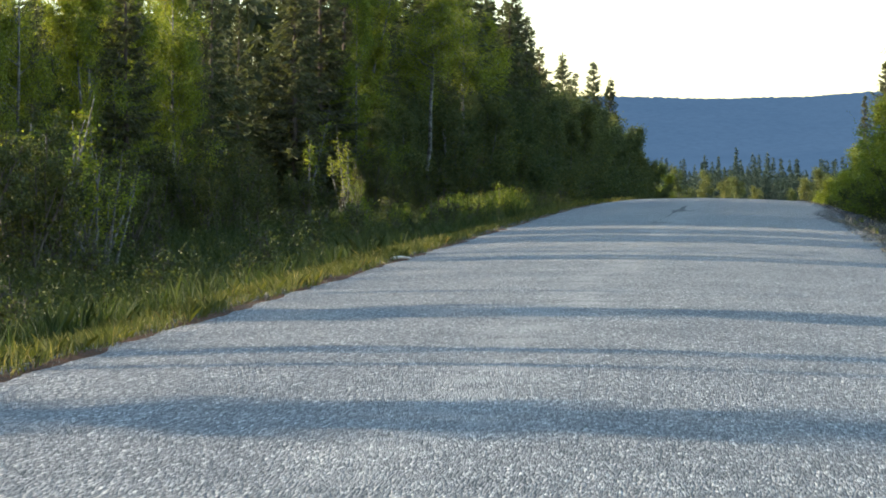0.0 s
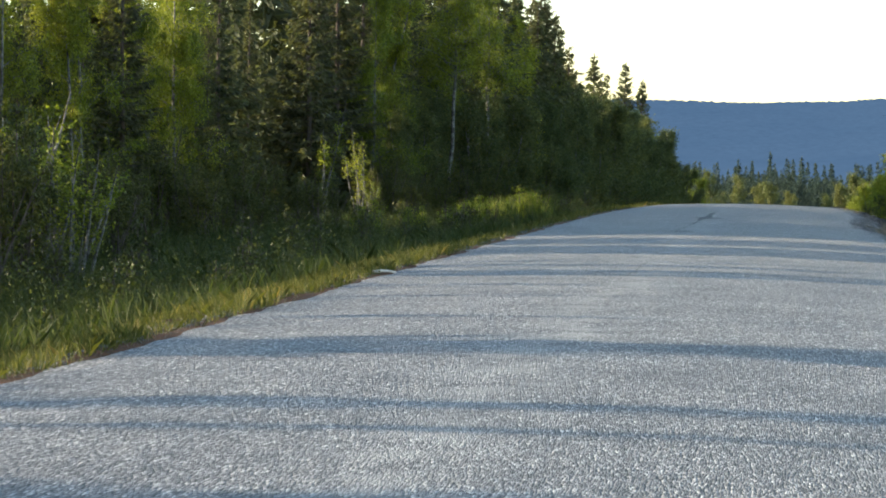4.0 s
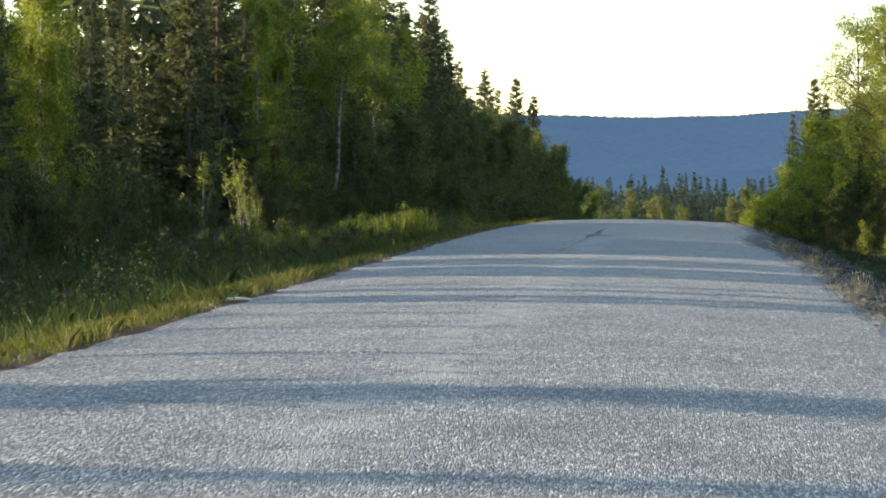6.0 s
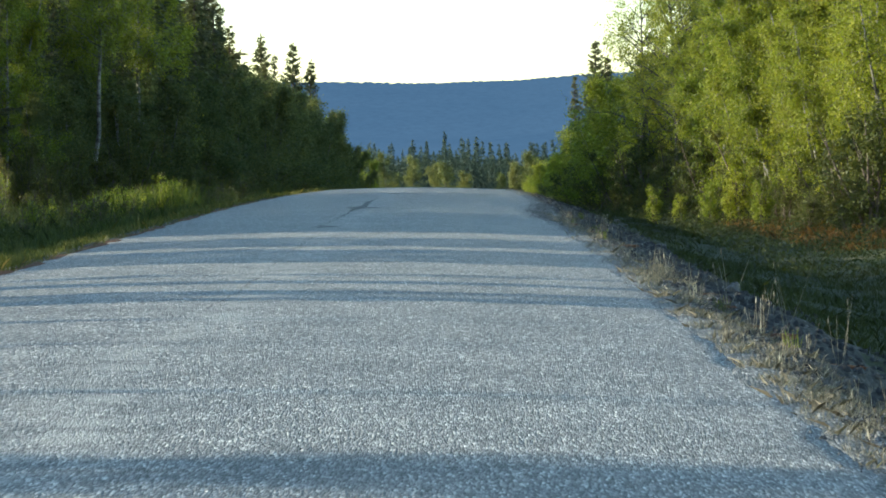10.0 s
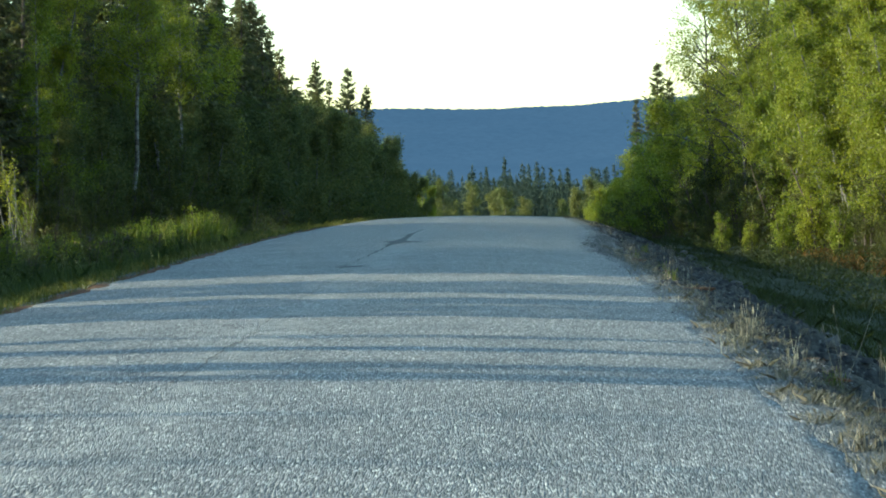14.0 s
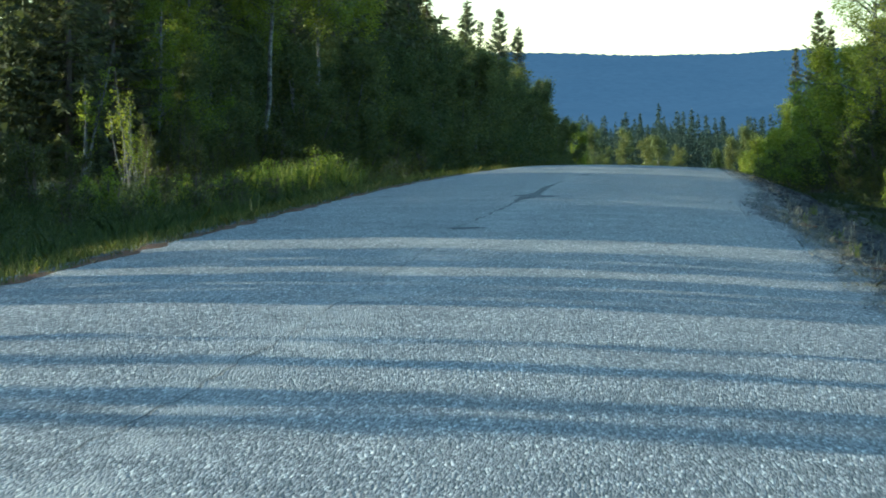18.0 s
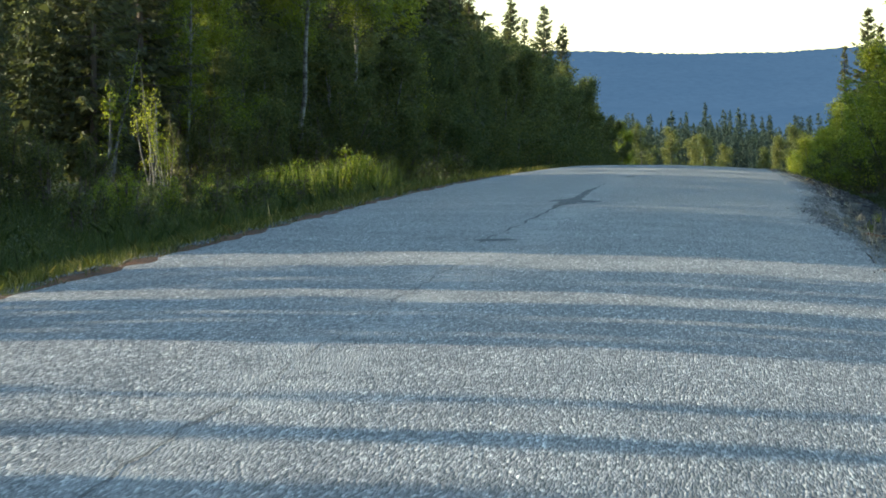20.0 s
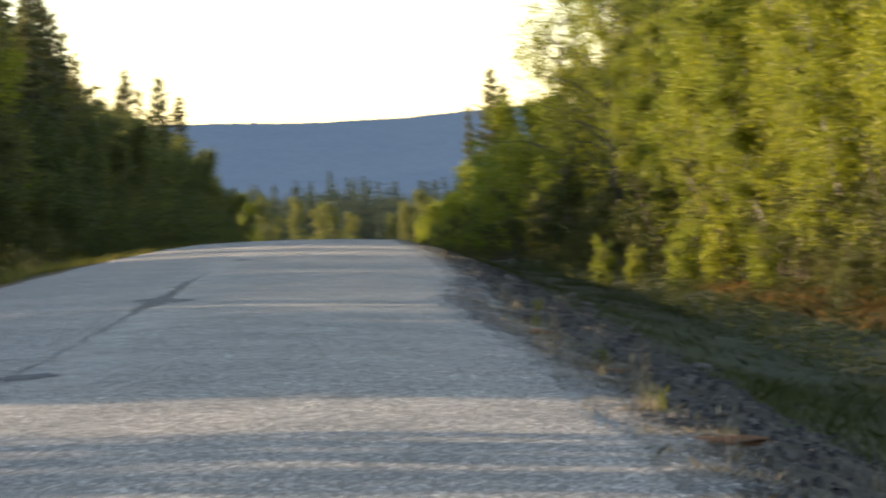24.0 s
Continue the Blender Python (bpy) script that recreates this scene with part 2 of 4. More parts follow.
HEATH = leaf_material("rusty_heath", (0.09, 0.045, 0.016), (0.20, 0.10, 0.032), 0.35, 0.7, (0.22, 0.13, 0.05))
HAZY_HILL = hill_material()


# ---- shape of the land ----
ROAD_L, ROAD_R = -4.42, 1.50
ROAD_MID = 0.5 * (ROAD_L + ROAD_R)


def profile(y):
    """Height of the road's line: level, then a crest, then down into a wide valley."""
    y = np.asarray(y, float)
    d = np.clip(y - 55.0, 0, 150.0)
    far = np.clip(y - 205.0, 0, 280.0)
    return -1.55e-4 * d**2 - 0.0465 * (far - far**2 / 560.0)


def wave(x, y):
    """A smooth unevenness, in -1 to 1."""
    return (np.sin(0.31 * x + 0.17 * y + 1.3) + np.sin(0.23 * y - 0.41 * x) + np.sin(0.9 * x + 0.6 * y + 0.4) * 0.6
            + np.sin(1.1 * y - 0.7 * x + 2.0) * 0.6) / 3.2


def patchy(x, y, seed, small=0.7, large=4.0):
    """Irregular patches, about 0 to 1, from waves of many directions and lengths."""
    rng = np.random.default_rng(seed)
    total = 0.0
    for k in range(9):
        a, length = rng.uniform(0, 6.28), rng.uniform(small, large)
        total = total + np.sin((x * math.cos(a) + y * math.sin(a)) * 6.28 / length + rng.uniform(0, 6.28))
    return np.clip(0.5 + total / 7.0, 0, 1)


def broken(y):
    """How far the asphalt's rim has crumbled away on the ditch side."""
    return 0.45 * np.exp(-((y - 60.0) / 7.5) ** 2)


def overgrown(y):
    """How far the verge has grown over the asphalt's rim past the clearing."""
    return 0.34 * np.interp(y, [66, 92, 150, 240], [0, 1, 1, 0.6])


def ground_z(x, y):
    """Height of the ground: road bed, shoulders, ditches and the forest floor. It overlies the asphalt's rims by a little, unevenly."""
    x, y = np.asarray(x, float), np.asarray(y, float)
    slope = np.exp(-((x - 2.7) / 0.75) ** 2) * 0.16 * (patchy(x, y, 17, 0.5, 1.9) - 0.5)
    rim = np.where(x > 0, 0.012, 0.028) * (patchy(x, y, 3, 0.5, 2.2) - 0.5)
    at_rim = np.exp(-((x - 1.62 + broken(y)) / 0.4) ** 2) + np.exp(-((x + 4.55 - overgrown(y)) / 0.35) ** 2)
    x = np.where(x > 0, x + broken(y) * np.exp(-((x - 1.4) / 1.2) ** 2), x)
    x = np.where(x < 0, x - overgrown(y) * np.exp(-((x + 4.3) / 1.1) ** 2), x)
    across = np.interp(x, [-60, -20, -14, -11, -8.5, -6.3, -5.2, -4.55, -4.25, -3.0, 0.2, 1.28, 1.66, 2.0, 3.2, 4.3, 5.6, 6.8, 8.5, 14, 60],
                       [0.6, -0.3, -0.75, -0.95, -0.95, -0.55, -0.16, -0.028, -0.065, -0.15, -0.12, -0.065, -0.028, -0.10, -0.50, -0.84, -1.02, -0.97, -0.85, -0.5, 0.8])
    rough = np.clip(np.maximum(-x - 5.0, x - 2.0), 0, 3.0) / 3.0
    return profile(y) + across + rim * at_rim + slope + rough * 0.05 * wave(x, y) + rough * 0.10 * (patchy(x, y, 8, 1.0, 6.0) - 0.5) + np.clip((np.abs(x) - 60) / 400, 0, 1) * 4.0 * wave(x / 40, y / 40)


def road_z(x, y):
    return profile(y) + 0.035 - 0.075 * ((np.asarray(x, float) - ROAD_MID) / 2.96) ** 2


def at_ground(x, y, sink=0.04):
    return float(ground_z(x, y)) - sink


def fill(name, verts, faces, mats, index=None, smooth=False):
    """A mesh from arrays; all faces have the same number of corners."""
    verts, faces = np.asarray(verts, np.float32), np.asarray(faces, np.int32)
    me = bpy.data.meshes.new(name)
    k = faces.shape[1]
    me.vertices.add(len(verts))
    me.vertices.foreach_set("co", verts.ravel())
    me.loops.add(faces.size)
    me.loops.foreach_set("vertex_index", faces.ravel())
    me.polygons.add(len(faces))
    me.polygons.foreach_set("loop_start", np.arange(0, faces.size, k, dtype=np.int32))
    me.polygons.foreach_set("loop_total", np.full(len(faces), k, np.int32))
    for m in mats if isinstance(mats, (list, tuple)) else [mats]:
        me.materials.append(m)
    if index is not None:
        me.polygons.foreach_set("material_index", np.asarray(index, np.int32))
    if smooth:
        me.polygons.foreach_set("use_smooth", np.ones(len(faces), bool))
    me.update(calc_edges=True)
    return me


def grid_faces(nx, ny):
    i = (np.arange(ny - 1)[:, None] * nx + np.arange(nx - 1)[None]).ravel()
    return np.stack([i, i + 1, i + nx + 1, i + nx], 1)


def stretch(parts):
    return np.unique(np.round(np.concatenate([np.arange(a, b, s) for a, b, s in parts]), 3))


# ---- ground, road, far ridge ----
def build_ground():
    xs = stretch([(-4500, -400, 400), (-400, -60, 40), (-60, -20, 3), (-20, -5.2, 0.4), (-5.2, -3.7, 0.1), (-3.7, 0.5, 0.4), (0.5, 2.3, 0.1), (2.3, 3.5, 0.2), (3.5, 15, 0.35), (15, 60, 3), (60, 400, 40), (400, 4501, 400)])
    ys = stretch([(-300, -20, 40), (-20, 10, 0.8), (10, 80, 0.25), (80, 130, 0.8), (130, 330, 4), (330, 800, 25), (800, 4501, 250)])
    gx, gy = np.meshgrid(xs, ys)
    z = ground_z(gx, gy)
    cx, cy = 0.5 * (gx[:-1, :-1] + gx[1:, 1:]), 0.5 * (gy[:-1, :-1] + gy[1:, 1:])
    edge = 0.25 * np.sin(cy * 1.7) + 0.2 * np.sin(cy * 0.53 + 1)
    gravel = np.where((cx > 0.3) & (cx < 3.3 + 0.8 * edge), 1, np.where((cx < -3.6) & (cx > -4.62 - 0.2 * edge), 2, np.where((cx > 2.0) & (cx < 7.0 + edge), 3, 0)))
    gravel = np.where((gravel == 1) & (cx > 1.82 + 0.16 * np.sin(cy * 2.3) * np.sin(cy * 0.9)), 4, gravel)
    me = fill("ground", np.stack([gx, gy, z], -1).reshape(-1, 3), grid_faces(len(xs), len(ys)), [SOIL, RUBBLE, DRY_SOIL, SHADED_SOIL, SHADED_GRAVEL], gravel.ravel(), True)
    return tagged(new("ground", me), "mossy brown and green forest ground with gravel shoulders", "ground", kind="structure")


def road_edges(y):
    """The ragged rims of the asphalt; on the far side of the near reeds it is broken away."""
    jag = 0.035 * np.sin(1.3 * y) + 0.03 * np.sin(2.9 * y + 1) + 0.018 * np.sin(6.3 * y + 2)
    left = ROAD_L - 0.1 + jag * 0.8 + overgrown(y)
    right = ROAD_R + 0.2 + jag - broken(y)
    return left, right


def build_road():
    ys = stretch([(-40, 10, 2), (10, 90, 0.16), (90, 200, 1.0), (200, 470, 6)])
    left, right = road_edges(ys)
    f = np.linspace(0, 1, 25)
    x = left[:, None] * (1 - f) + right[:, None] * f
    y = np.repeat(ys[:, None], len(f), 1)
    z = road_z(x, y)
    n = len(f)
    verts = [np.stack([x, y, z], -1).reshape(-1, 3)]
    faces = [grid_faces(n, len(ys))]
    base = x.size
    for column, out in ((0, -0.05), (n - 1, 0.05)):  # the broken rim goes down into the gravel
        rim = np.stack([x[:, column] + out, ys, z[:, column] - 0.12], -1)
        i = np.arange(len(ys) - 1)
        a, b = i * n + column, (i + 1) * n + column
        faces.append(np.stack([a, b, base + i + 1, base + i], 1) if column == 0 else np.stack([b, a, base + i, base + i + 1], 1))
        verts.append(rim)
        base += len(ys)
    me = fill("road", np.concatenate(verts), np.concatenate(faces), ASPHALT, smooth=True)
    return tagged(new("road", me), "worn grey chip-sealed asphalt road over a crest", "road", kind="structure")


def build_ridge():
    """The long wooded ridge at the far side of the valley."""
    xs = np.arange(-1500, 1501, 3.0)
    slope = xs / 3400.0
    top = np.interp(slope, [-0.45, -0.2, -0.10, -0.05, -0.012, 0.0, 0.02, 0.043, 0.07, 0.12, 0.45],
                    [0.010, 0.016, 0.0200, 0.0209, 0.0205, 0.0207, 0.0213, 0.0232, 0.025, 0.026, 0.012]) * 3400.0 + 1.2
    rng = np.random.default_rng(5)
    tips = rng.uniform(-0.6, 1.3, len(xs)) + 0.4 * np.sin(xs * 0.021) + 0.3 * np.sin(xs * 0.053 + 1)
    levels = np.array([0.0, 0.08, 0.25, 0.5, 0.75, 0.93, 1.0, 0.9, 0.0])
    depth = np.array([640.0, 1700, 2600, 2850, 3100, 3300, 3400, 3500, 4200])
    z = -14 + (top[None] + 14) * levels[:, None]
    z[6] += tips
    x = np.repeat(xs[None], len(levels), 0) * (depth[:, None] / 3400.0)
    y = np.repeat(depth[:, None], len(xs), 1)
    me = fill("backdrop", np.stack([x, y, z], -1).reshape(-1, 3), grid_faces(len(xs), len(levels)), HAZY_HILL, smooth=True)
    return tagged(new("backdrop", me), "long forested ridge far away, painted as glowing blue haze", "hill", kind="structure")


build_ground()
build_road()
build_ridge()


# ---- trees ----
def tube(path, radii, sides=7):
    """A tapered tube along a path: verts and quads."""
    path, radii = np.asarray(path, float), np.asarray(radii, float)
    d = np.gradient(path, axis=0)
    d /= np.linalg.norm(d, axis=1, keepdims=True) + 1e-9
    ref = np.where(np.abs(d[:, 2:3]) > 0.9, np.array([[1.0, 0, 0]]), np.array([[0, 0, 1.0]]))
    u = np.cross(d, ref)
    u /= np.linalg.norm(u, axis=1, keepdims=True) + 1e-9
    v = np.cross(d, u)
    a = np.linspace(0, 2 * np.pi, sides, endpoint=False)
    ring = path[:, None] + radii[:, None, None] * (u[:, None] * np.cos(a)[None, :, None] + v[:, None] * np.sin(a)[None, :, None])
    n = len(path)
    i, j = np.meshgrid(np.arange(n - 1), np.arange(sides), indexing="ij")
    k = (j + 1) % sides
    faces = np.stack([i * sides + j, i * sides + k, (i + 1) * sides + k, (i + 1) * sides + j], -1).reshape(-1, 4)
    return ring.reshape(-1, 3), faces


def merge(pieces):
    verts, faces, base = [], [], 0
    for v, f in pieces:
        verts.append(v)
        faces.append(np.asarray(f) + base)
        base += len(v)
    return np.concatenate(verts), np.concatenate(faces)


def blades(rng, places, ways, lengths, widths):
    """Pointed leaves or twigs, one for each place, lying along the given ways, turned at random about them."""
    ways = ways / (np.linalg.norm(ways, axis=1, keepdims=True) + 1e-9)
    other = rng.normal(size=ways.shape)
    side = np.cross(ways, other)
    side /= np.linalg.norm(side, axis=1, keepdims=True) + 1e-9
    l, w = lengths[:, None], widths[:, None]
    a, c, d = places - side * w * 0.5, places + side * w * 0.5, places + ways * l
    verts = np.stack([a, c, d], 1).reshape(-1, 3)
    faces = np.arange(len(places) * 3).reshape(-1, 3)
    return verts, faces


def part(name, mesh, parent, label=""):
    ob = new(name, mesh)
    ob.parent = parent
    if label:
        ob["label"] = label
    return ob


def stand(name, label, category, group):
    """An empty at the foot of a plant."""
    ob = new(name)
    ob.empty_display_size = 0.3
    return tagged(ob, label, category, group)


def spruce_meshes(seed, h, reach, bare=0.06, thin=1.0, fine=1.0):
    """Trunk and crown of a narrow northern spruce with drooping, ragged boughs."""
    rng = np.random.default_rng(seed)
    zs = np.linspace(0, h, 12)
    sway = np.cumsum(rng.normal(0, 0.012, (12, 2)), axis=0) * h / 8
    path = np.column_stack([sway, zs])
    trunk = tube(path, 0.011 * h * (1 - zs / h) ** 0.9 + 0.012, 8)
    pieces, starts, dirs, lens = [trunk], [], [], []
    z = bare * h
    gap = 0.12 + 0.008 * h
    while z < h * 0.985:
        up = z / h
        r = reach * (min(1.0, (1 - up) ** 0.75 * 1.15)) * (0.55 + 0.45 * min(1, up / 0.18)) * rng.uniform(0.72, 1.12)
        n = rng.integers(4, 7)
        turn = rng.uniform(0, 6.28)
        for k in range(n):
            if rng.random() > thin:
                continue
            a = turn + k * 6.28 / n + rng.normal(0, 0.28)
            ln = max(0.12, r * rng.uniform(0.6, 1.18))
            droop = rng.uniform(0.05, 0.5) * (1 - up) - 0.55 * up**2
            s = np.linspace(0, 1, 5)[:, None]
            c = np.array([np.interp(z, zs, sway[:, 0]), np.interp(z, zs, sway[:, 1]), z + rng.uniform(-1, 1) * gap * 0.9])
            out = np.array([math.cos(a), math.sin(a), 0])
            bough = c + out * ln * s + np.array([0, 0, 1.0]) * (-droop * ln * s + 0.22 * ln * s**2.5)
            if fine > 1.0:
                pieces.append(tube(bough[::2], 0.004 + 0.010 * ln * (1 - s[::2, 0]) ** 0.8, 3))
            m = int(fine * (8 + 20 * ln))
            q = rng.uniform(0.12, 1.0, m) ** 0.85
            at = np.stack([np.interp(q, s[:, 0], bough[:, j]) for j in range(3)], 1)
            side = np.array([-out[1], out[0], 0])
            way = out * rng.uniform(0.3, 1.0, (m, 1)) + side * rng.choice([-1, 1], (m, 1)) * rng.uniform(0.1, 1.1, (m, 1)) \
                + np.array([0, 0, 1.0]) * rng.uniform(-0.9, 0.15, (m, 1))
            starts.append(at)
            dirs.append(way)
            lens.append(rng.uniform(0.5, 1.1, m) * (0.15 + 0.24 * ln * (1.15 - q)) / fine**0.6)
        z += gap / fine**0.5 * rng.uniform(0.6, 1.3) * (1 - 0.45 * up)
    starts, dirs, lens = np.concatenate(starts), np.concatenate(dirs), np.concatenate(lens)
    top = np.column_stack([np.full(6, sway[-1, 0]), np.full(6, sway[-1, 1]), h - np.linspace(0.0, 0.4, 6)])
    starts = np.concatenate([starts, top])
    dirs = np.concatenate([dirs, np.array([[0, 0, 1.0]]) + rng.normal(0, 0.35, (6, 3))])
    lens = np.concatenate([lens, np.full(6, 0.2)])
    crown = blades(rng, starts, dirs, lens, lens * rng.uniform(0.28, 0.5, len(lens)))
    return fill("trunk", *merge(pieces), SPRUCE_BARK, smooth=True), fill("crown", *crown, NEEDLES)


def birch_meshes(seed, h, reach, leaves, stems=1, low=0.22, size=0.075, leaf=None, bark=None, droop=0.35, stout=1.0):
    """Stems, limbs and small-leaved crown of a birch or a bush."""
    rng = np.random.default_rng(seed)
    pieces, tips, out_dirs = [], [], []
    for stem in range(stems):
        hs = h * (1.0 if stem == 0 else rng.uniform(0.55, 0.95))
        lean = rng.normal(0, 0.05 if stems == 1 else 0.16, 2)
        zs = np.linspace(0, 1, 12)
        bend = np.cumsum(rng.normal(0, 0.018, (12, 2)), axis=0) * hs / 4
        path = np.column_stack([lean[0] * hs * zs + bend[:, 0], lean[1] * hs * zs + bend[:, 1], hs * zs])
        path[:, :2] -= path[0, :2]
        if stems > 1:
            path[:, :2] += rng.normal(0, 0.07, 2)
        pieces.append(tube(path, (0.0085 * hs + 0.006) * (1 - zs) ** 0.85 + 0.006, 7))
        for k in range(int(9 + 3.2 * hs if stems < 3 else 6 + 2.5 * hs)):
            up = rng.uniform(low, 0.97) ** 0.9
            start = np.array([np.interp(up, zs, path[:, j]) for j in range(3)])
            a = rng.uniform(0, 6.28)
            ln = reach * rng.uniform(0.45, 1.05) * (1.0 - 0.72 * (up - low) / (1 - low)) * (1.0 if stems == 1 else 0.8)
            rise = rng.uniform(0.5, 1.2)
            s = np.linspace(0, 1, 5)[:, None]
            out = np.array([math.cos(a), math.sin(a), 0])
            limb = start + out * ln * s + np.array([0, 0, 1.0]) * (rise * ln * s - droop * ln * s**2.4) + rng.normal(0, 0.02 * ln, (5, 3)) * s
            pieces.append(tube(limb[::2], stout * (0.003 + 0.013 * ln * (1 - s[::2, 0])), 3 if stout == 1.0 else 5))
            sprays = rng.integers(4, 8) if h < 4 else rng.integers(9, 15)
            for j in range(sprays):
                q = rng.uniform(0.25, 1.0)
                b = np.array([np.interp(q, s[:, 0], limb[:, i]) for i in range(3)])
                if h < 4:
                    tw = out * rng.uniform(0.1, 0.8) + rng.normal(0, 0.5, 3) + np.array([0, 0, rng.uniform(-0.45, 0.5)])
                    tl = ln * rng.uniform(0.18, 0.42) + 0.1
                else:
                    tw = out * rng.uniform(0.0, 0.5) + rng.normal(0, 0.4, 3) + np.array([0, 0, rng.uniform(-0.9, 0.45)])
                    tl = ln * rng.uniform(0.15, 0.35) + rng.uniform(0.15, 0.45)
                end = b + tw / np.linalg.norm(tw) * tl
                if size < 0.06 and stems < 4:
                    pieces.append(tube(np.stack([b, end]), [0.006, 0.002], 3))
                tips.append((b, end))
            tips.append((limb[2], limb[4]))
    weight = rng.gamma(1.3, 1.0, len(tips))
    pick = rng.choice(len(tips), leaves, p=weight / weight.sum())
    a, b = np.array([t[0] for t in tips]), np.array([t[1] for t in tips])
    q = rng.uniform(0.05, 1.1, (leaves, 1))
    places = a[pick] * (1 - q) + b[pick] * q + rng.normal(0, 0.05 if h < 4 else 0.085 if size < 0.07 else 0.15, (leaves, 3))
    ways = rng.normal(0, 1, (leaves, 3)) + np.array([0, 0, -0.8])
    l = rng.uniform(0.6, 1.3, leaves) * size
    crown = blades(rng, places, ways, l, l * rng.uniform(0.75, 1.05, leaves))
    return fill("trunk", *merge(pieces), bark or BIRCH_BARK, smooth=True), fill("crown", *crown, leaf or BIRCH_LEAVES)


def plant(kind, name, label, category, group, x, y, scale=1.0, turn=0.0, wide=1.0, lean=0.0):
    """Sets one plant of a kind (its two meshes) on the ground; its parts carry the size."""
    ob = stand(name, label, category, group)
    ob.matrix_basis = pose(x, y, at_ground(x, y), lean, 0, turn)
    for mesh, role in zip(kind, ("trunk", "crown")):
        piece = part(role, mesh, ob)
        piece.scale = (scale * wide, scale * wide, scale)
    return ob


def spruce_set(first, fine):
    """Five spruces of 8, 9, 8.5, 7 and 9.5 m."""
    return [spruce_meshes(first, 8.0, 1.2, 0.04, 1.0, fine), spruce_meshes(first + 1, 9.0, 1.4, 0.05, 1.0, fine), spruce_meshes(first + 2, 8.5, 1.05, 0.08, 0.9, fine),
            spruce_meshes(first + 3, 7.0, 1.3, 0.03, 1.0, fine), spruce_meshes(first + 4, 9.5, 0.95, 0.10, 0.8, fine)]


def birch_set(first, leaves, size, leaf=None):
    """Five birches of 7.5, 8, 7, 6.5 and 8.5 m; the last has a bare lower stem."""
    return [birch_meshes(first, 7.5, 1.8, leaves, 1, 0.10, size, leaf), birch_meshes(first + 1, 8.0, 1.6, leaves, 2, 0.10, size, leaf),
            birch_meshes(first + 2, 7.0, 2.0, leaves, 1, 0.07, size, leaf), birch_meshes(first + 3, 6.5, 1.7, leaves, 3, 0.06, size, leaf),
            birch_meshes(first + 4, 8.5, 1.6, leaves * 2 // 3, 1, 0.5, size, leaf)]


SPRUCES = [spruce_set(11, 1.15), spruce_set(61, 0.62), spruce_set(71, 0.3)]
BIRCHES = [birch_set(21, 26000, 0.055), birch_set(81, 11000, 0.09), birch_set(91, 2600, 0.19), birch_set(96, 12000, 0.095, SHADED_LEAVES), birch_set(86, 6000, 0.13, HAZY_BIRCH)]
BUSHES = [  # two willows, a low one, a sapling, a seedling, a low bright one, a slim upright one and two clumps of shoots
          birch_meshes(31, 2.2, 0.8, 4600, 6, 0.05, 0.05, WILLOW_LEAVES, SPRUCE_BARK), birch_meshes(32, 2.8, 0.8, 5400, 5, 0.06, 0.05, WILLOW_LEAVES, SPRUCE_BARK),
          birch_meshes(33, 1.5, 0.6, 3000, 6, 0.03, 0.042, WILLOW_LEAVES, SPRUCE_BARK), birch_meshes(34, 3.2, 0.40, 1000, 5, 0.25, 0.055, None, None),
          birch_meshes(35, 0.9, 0.3, 600, 3, 0.1, 0.05, WILLOW_LEAVES, SPRUCE_BARK),
          birch_meshes(36, 1.5, 0.45, 4000, 9, 0.02, 0.045, None, SPRUCE_BARK, 0.0),
          birch_meshes(37, 2.8, 0.42, 3600, 7, 0.08, 0.042, WILLOW_LEAVES, SPRUCE_BARK, 0.0),
          birch_meshes(38, 1.2, 0.16, 2300, 13, 0.15, 0.05, None, SPRUCE_BARK, 0.0), birch_meshes(39, 1.2, 0.13, 1700, 10, 0.2, 0.05, None, SPRUCE_BARK, 0.0)]

AIRY_BIRCHES = [birch_meshes(27, 8.5, 2.6, 13000, 1, 0.24, 0.055, None, LIMB_BARK, 0.35, 1.4), birch_meshes(28, 8.5, 2.3, 13000, 2, 0.22, 0.055, None, LIMB_BARK, 0.35, 1.4)]  # open crowns with limbs that show
SPRUCE_LABEL = "dark green spruce with ragged drooping boughs in the roadside forest"
BIRCH_LABEL = "birch with a pale stem and fresh yellow-green spring leaves"
BUSH_LABEL = "leafy green willow bush in the rough roadside grass"
pick = random.Random(7)


def spruce(x, y, height, label=SPRUCE_LABEL, kind=None, wide=1.0, group="forest spruces", grade=None):
    k = pick.randrange(5) if kind is None else kind
    grade = (2 if y > 300 else 1 if y > 135 else 0) if grade is None else grade
    return plant(SPRUCES[grade][k], "spruce_tree", label, "spruce tree", group, x, y, height / (8.0, 9.0, 8.5, 7.0, 9.5)[k], pick.uniform(0, 360), wide)


HIDDEN = []  # spruces of the rows behind the forest's edge: kind, grade, place, height, width


def back_spruce(x, y, height, kind=None, wide=1.0, grade=2):
    HIDDEN.append((pick.randrange(5) if kind is None else kind, grade, x, y, height, wide, pick.uniform(0, 6.28)))


def birch(x, y, height, label=BIRCH_LABEL, kind=None, wide=1.0, group="roadside birches", grade=None):
    k = pick.randrange(4) if kind is None else kind
    grade = (2 if y > 300 else 1 if y > 130 else 0) if grade is None else grade
    return plant(BIRCHES[grade][k], "birch_tree", label, "birch tree", group, x, y, height / (7.5, 8.0, 7.0, 6.5, 8.5)[k], pick.uniform(0, 360), wide)


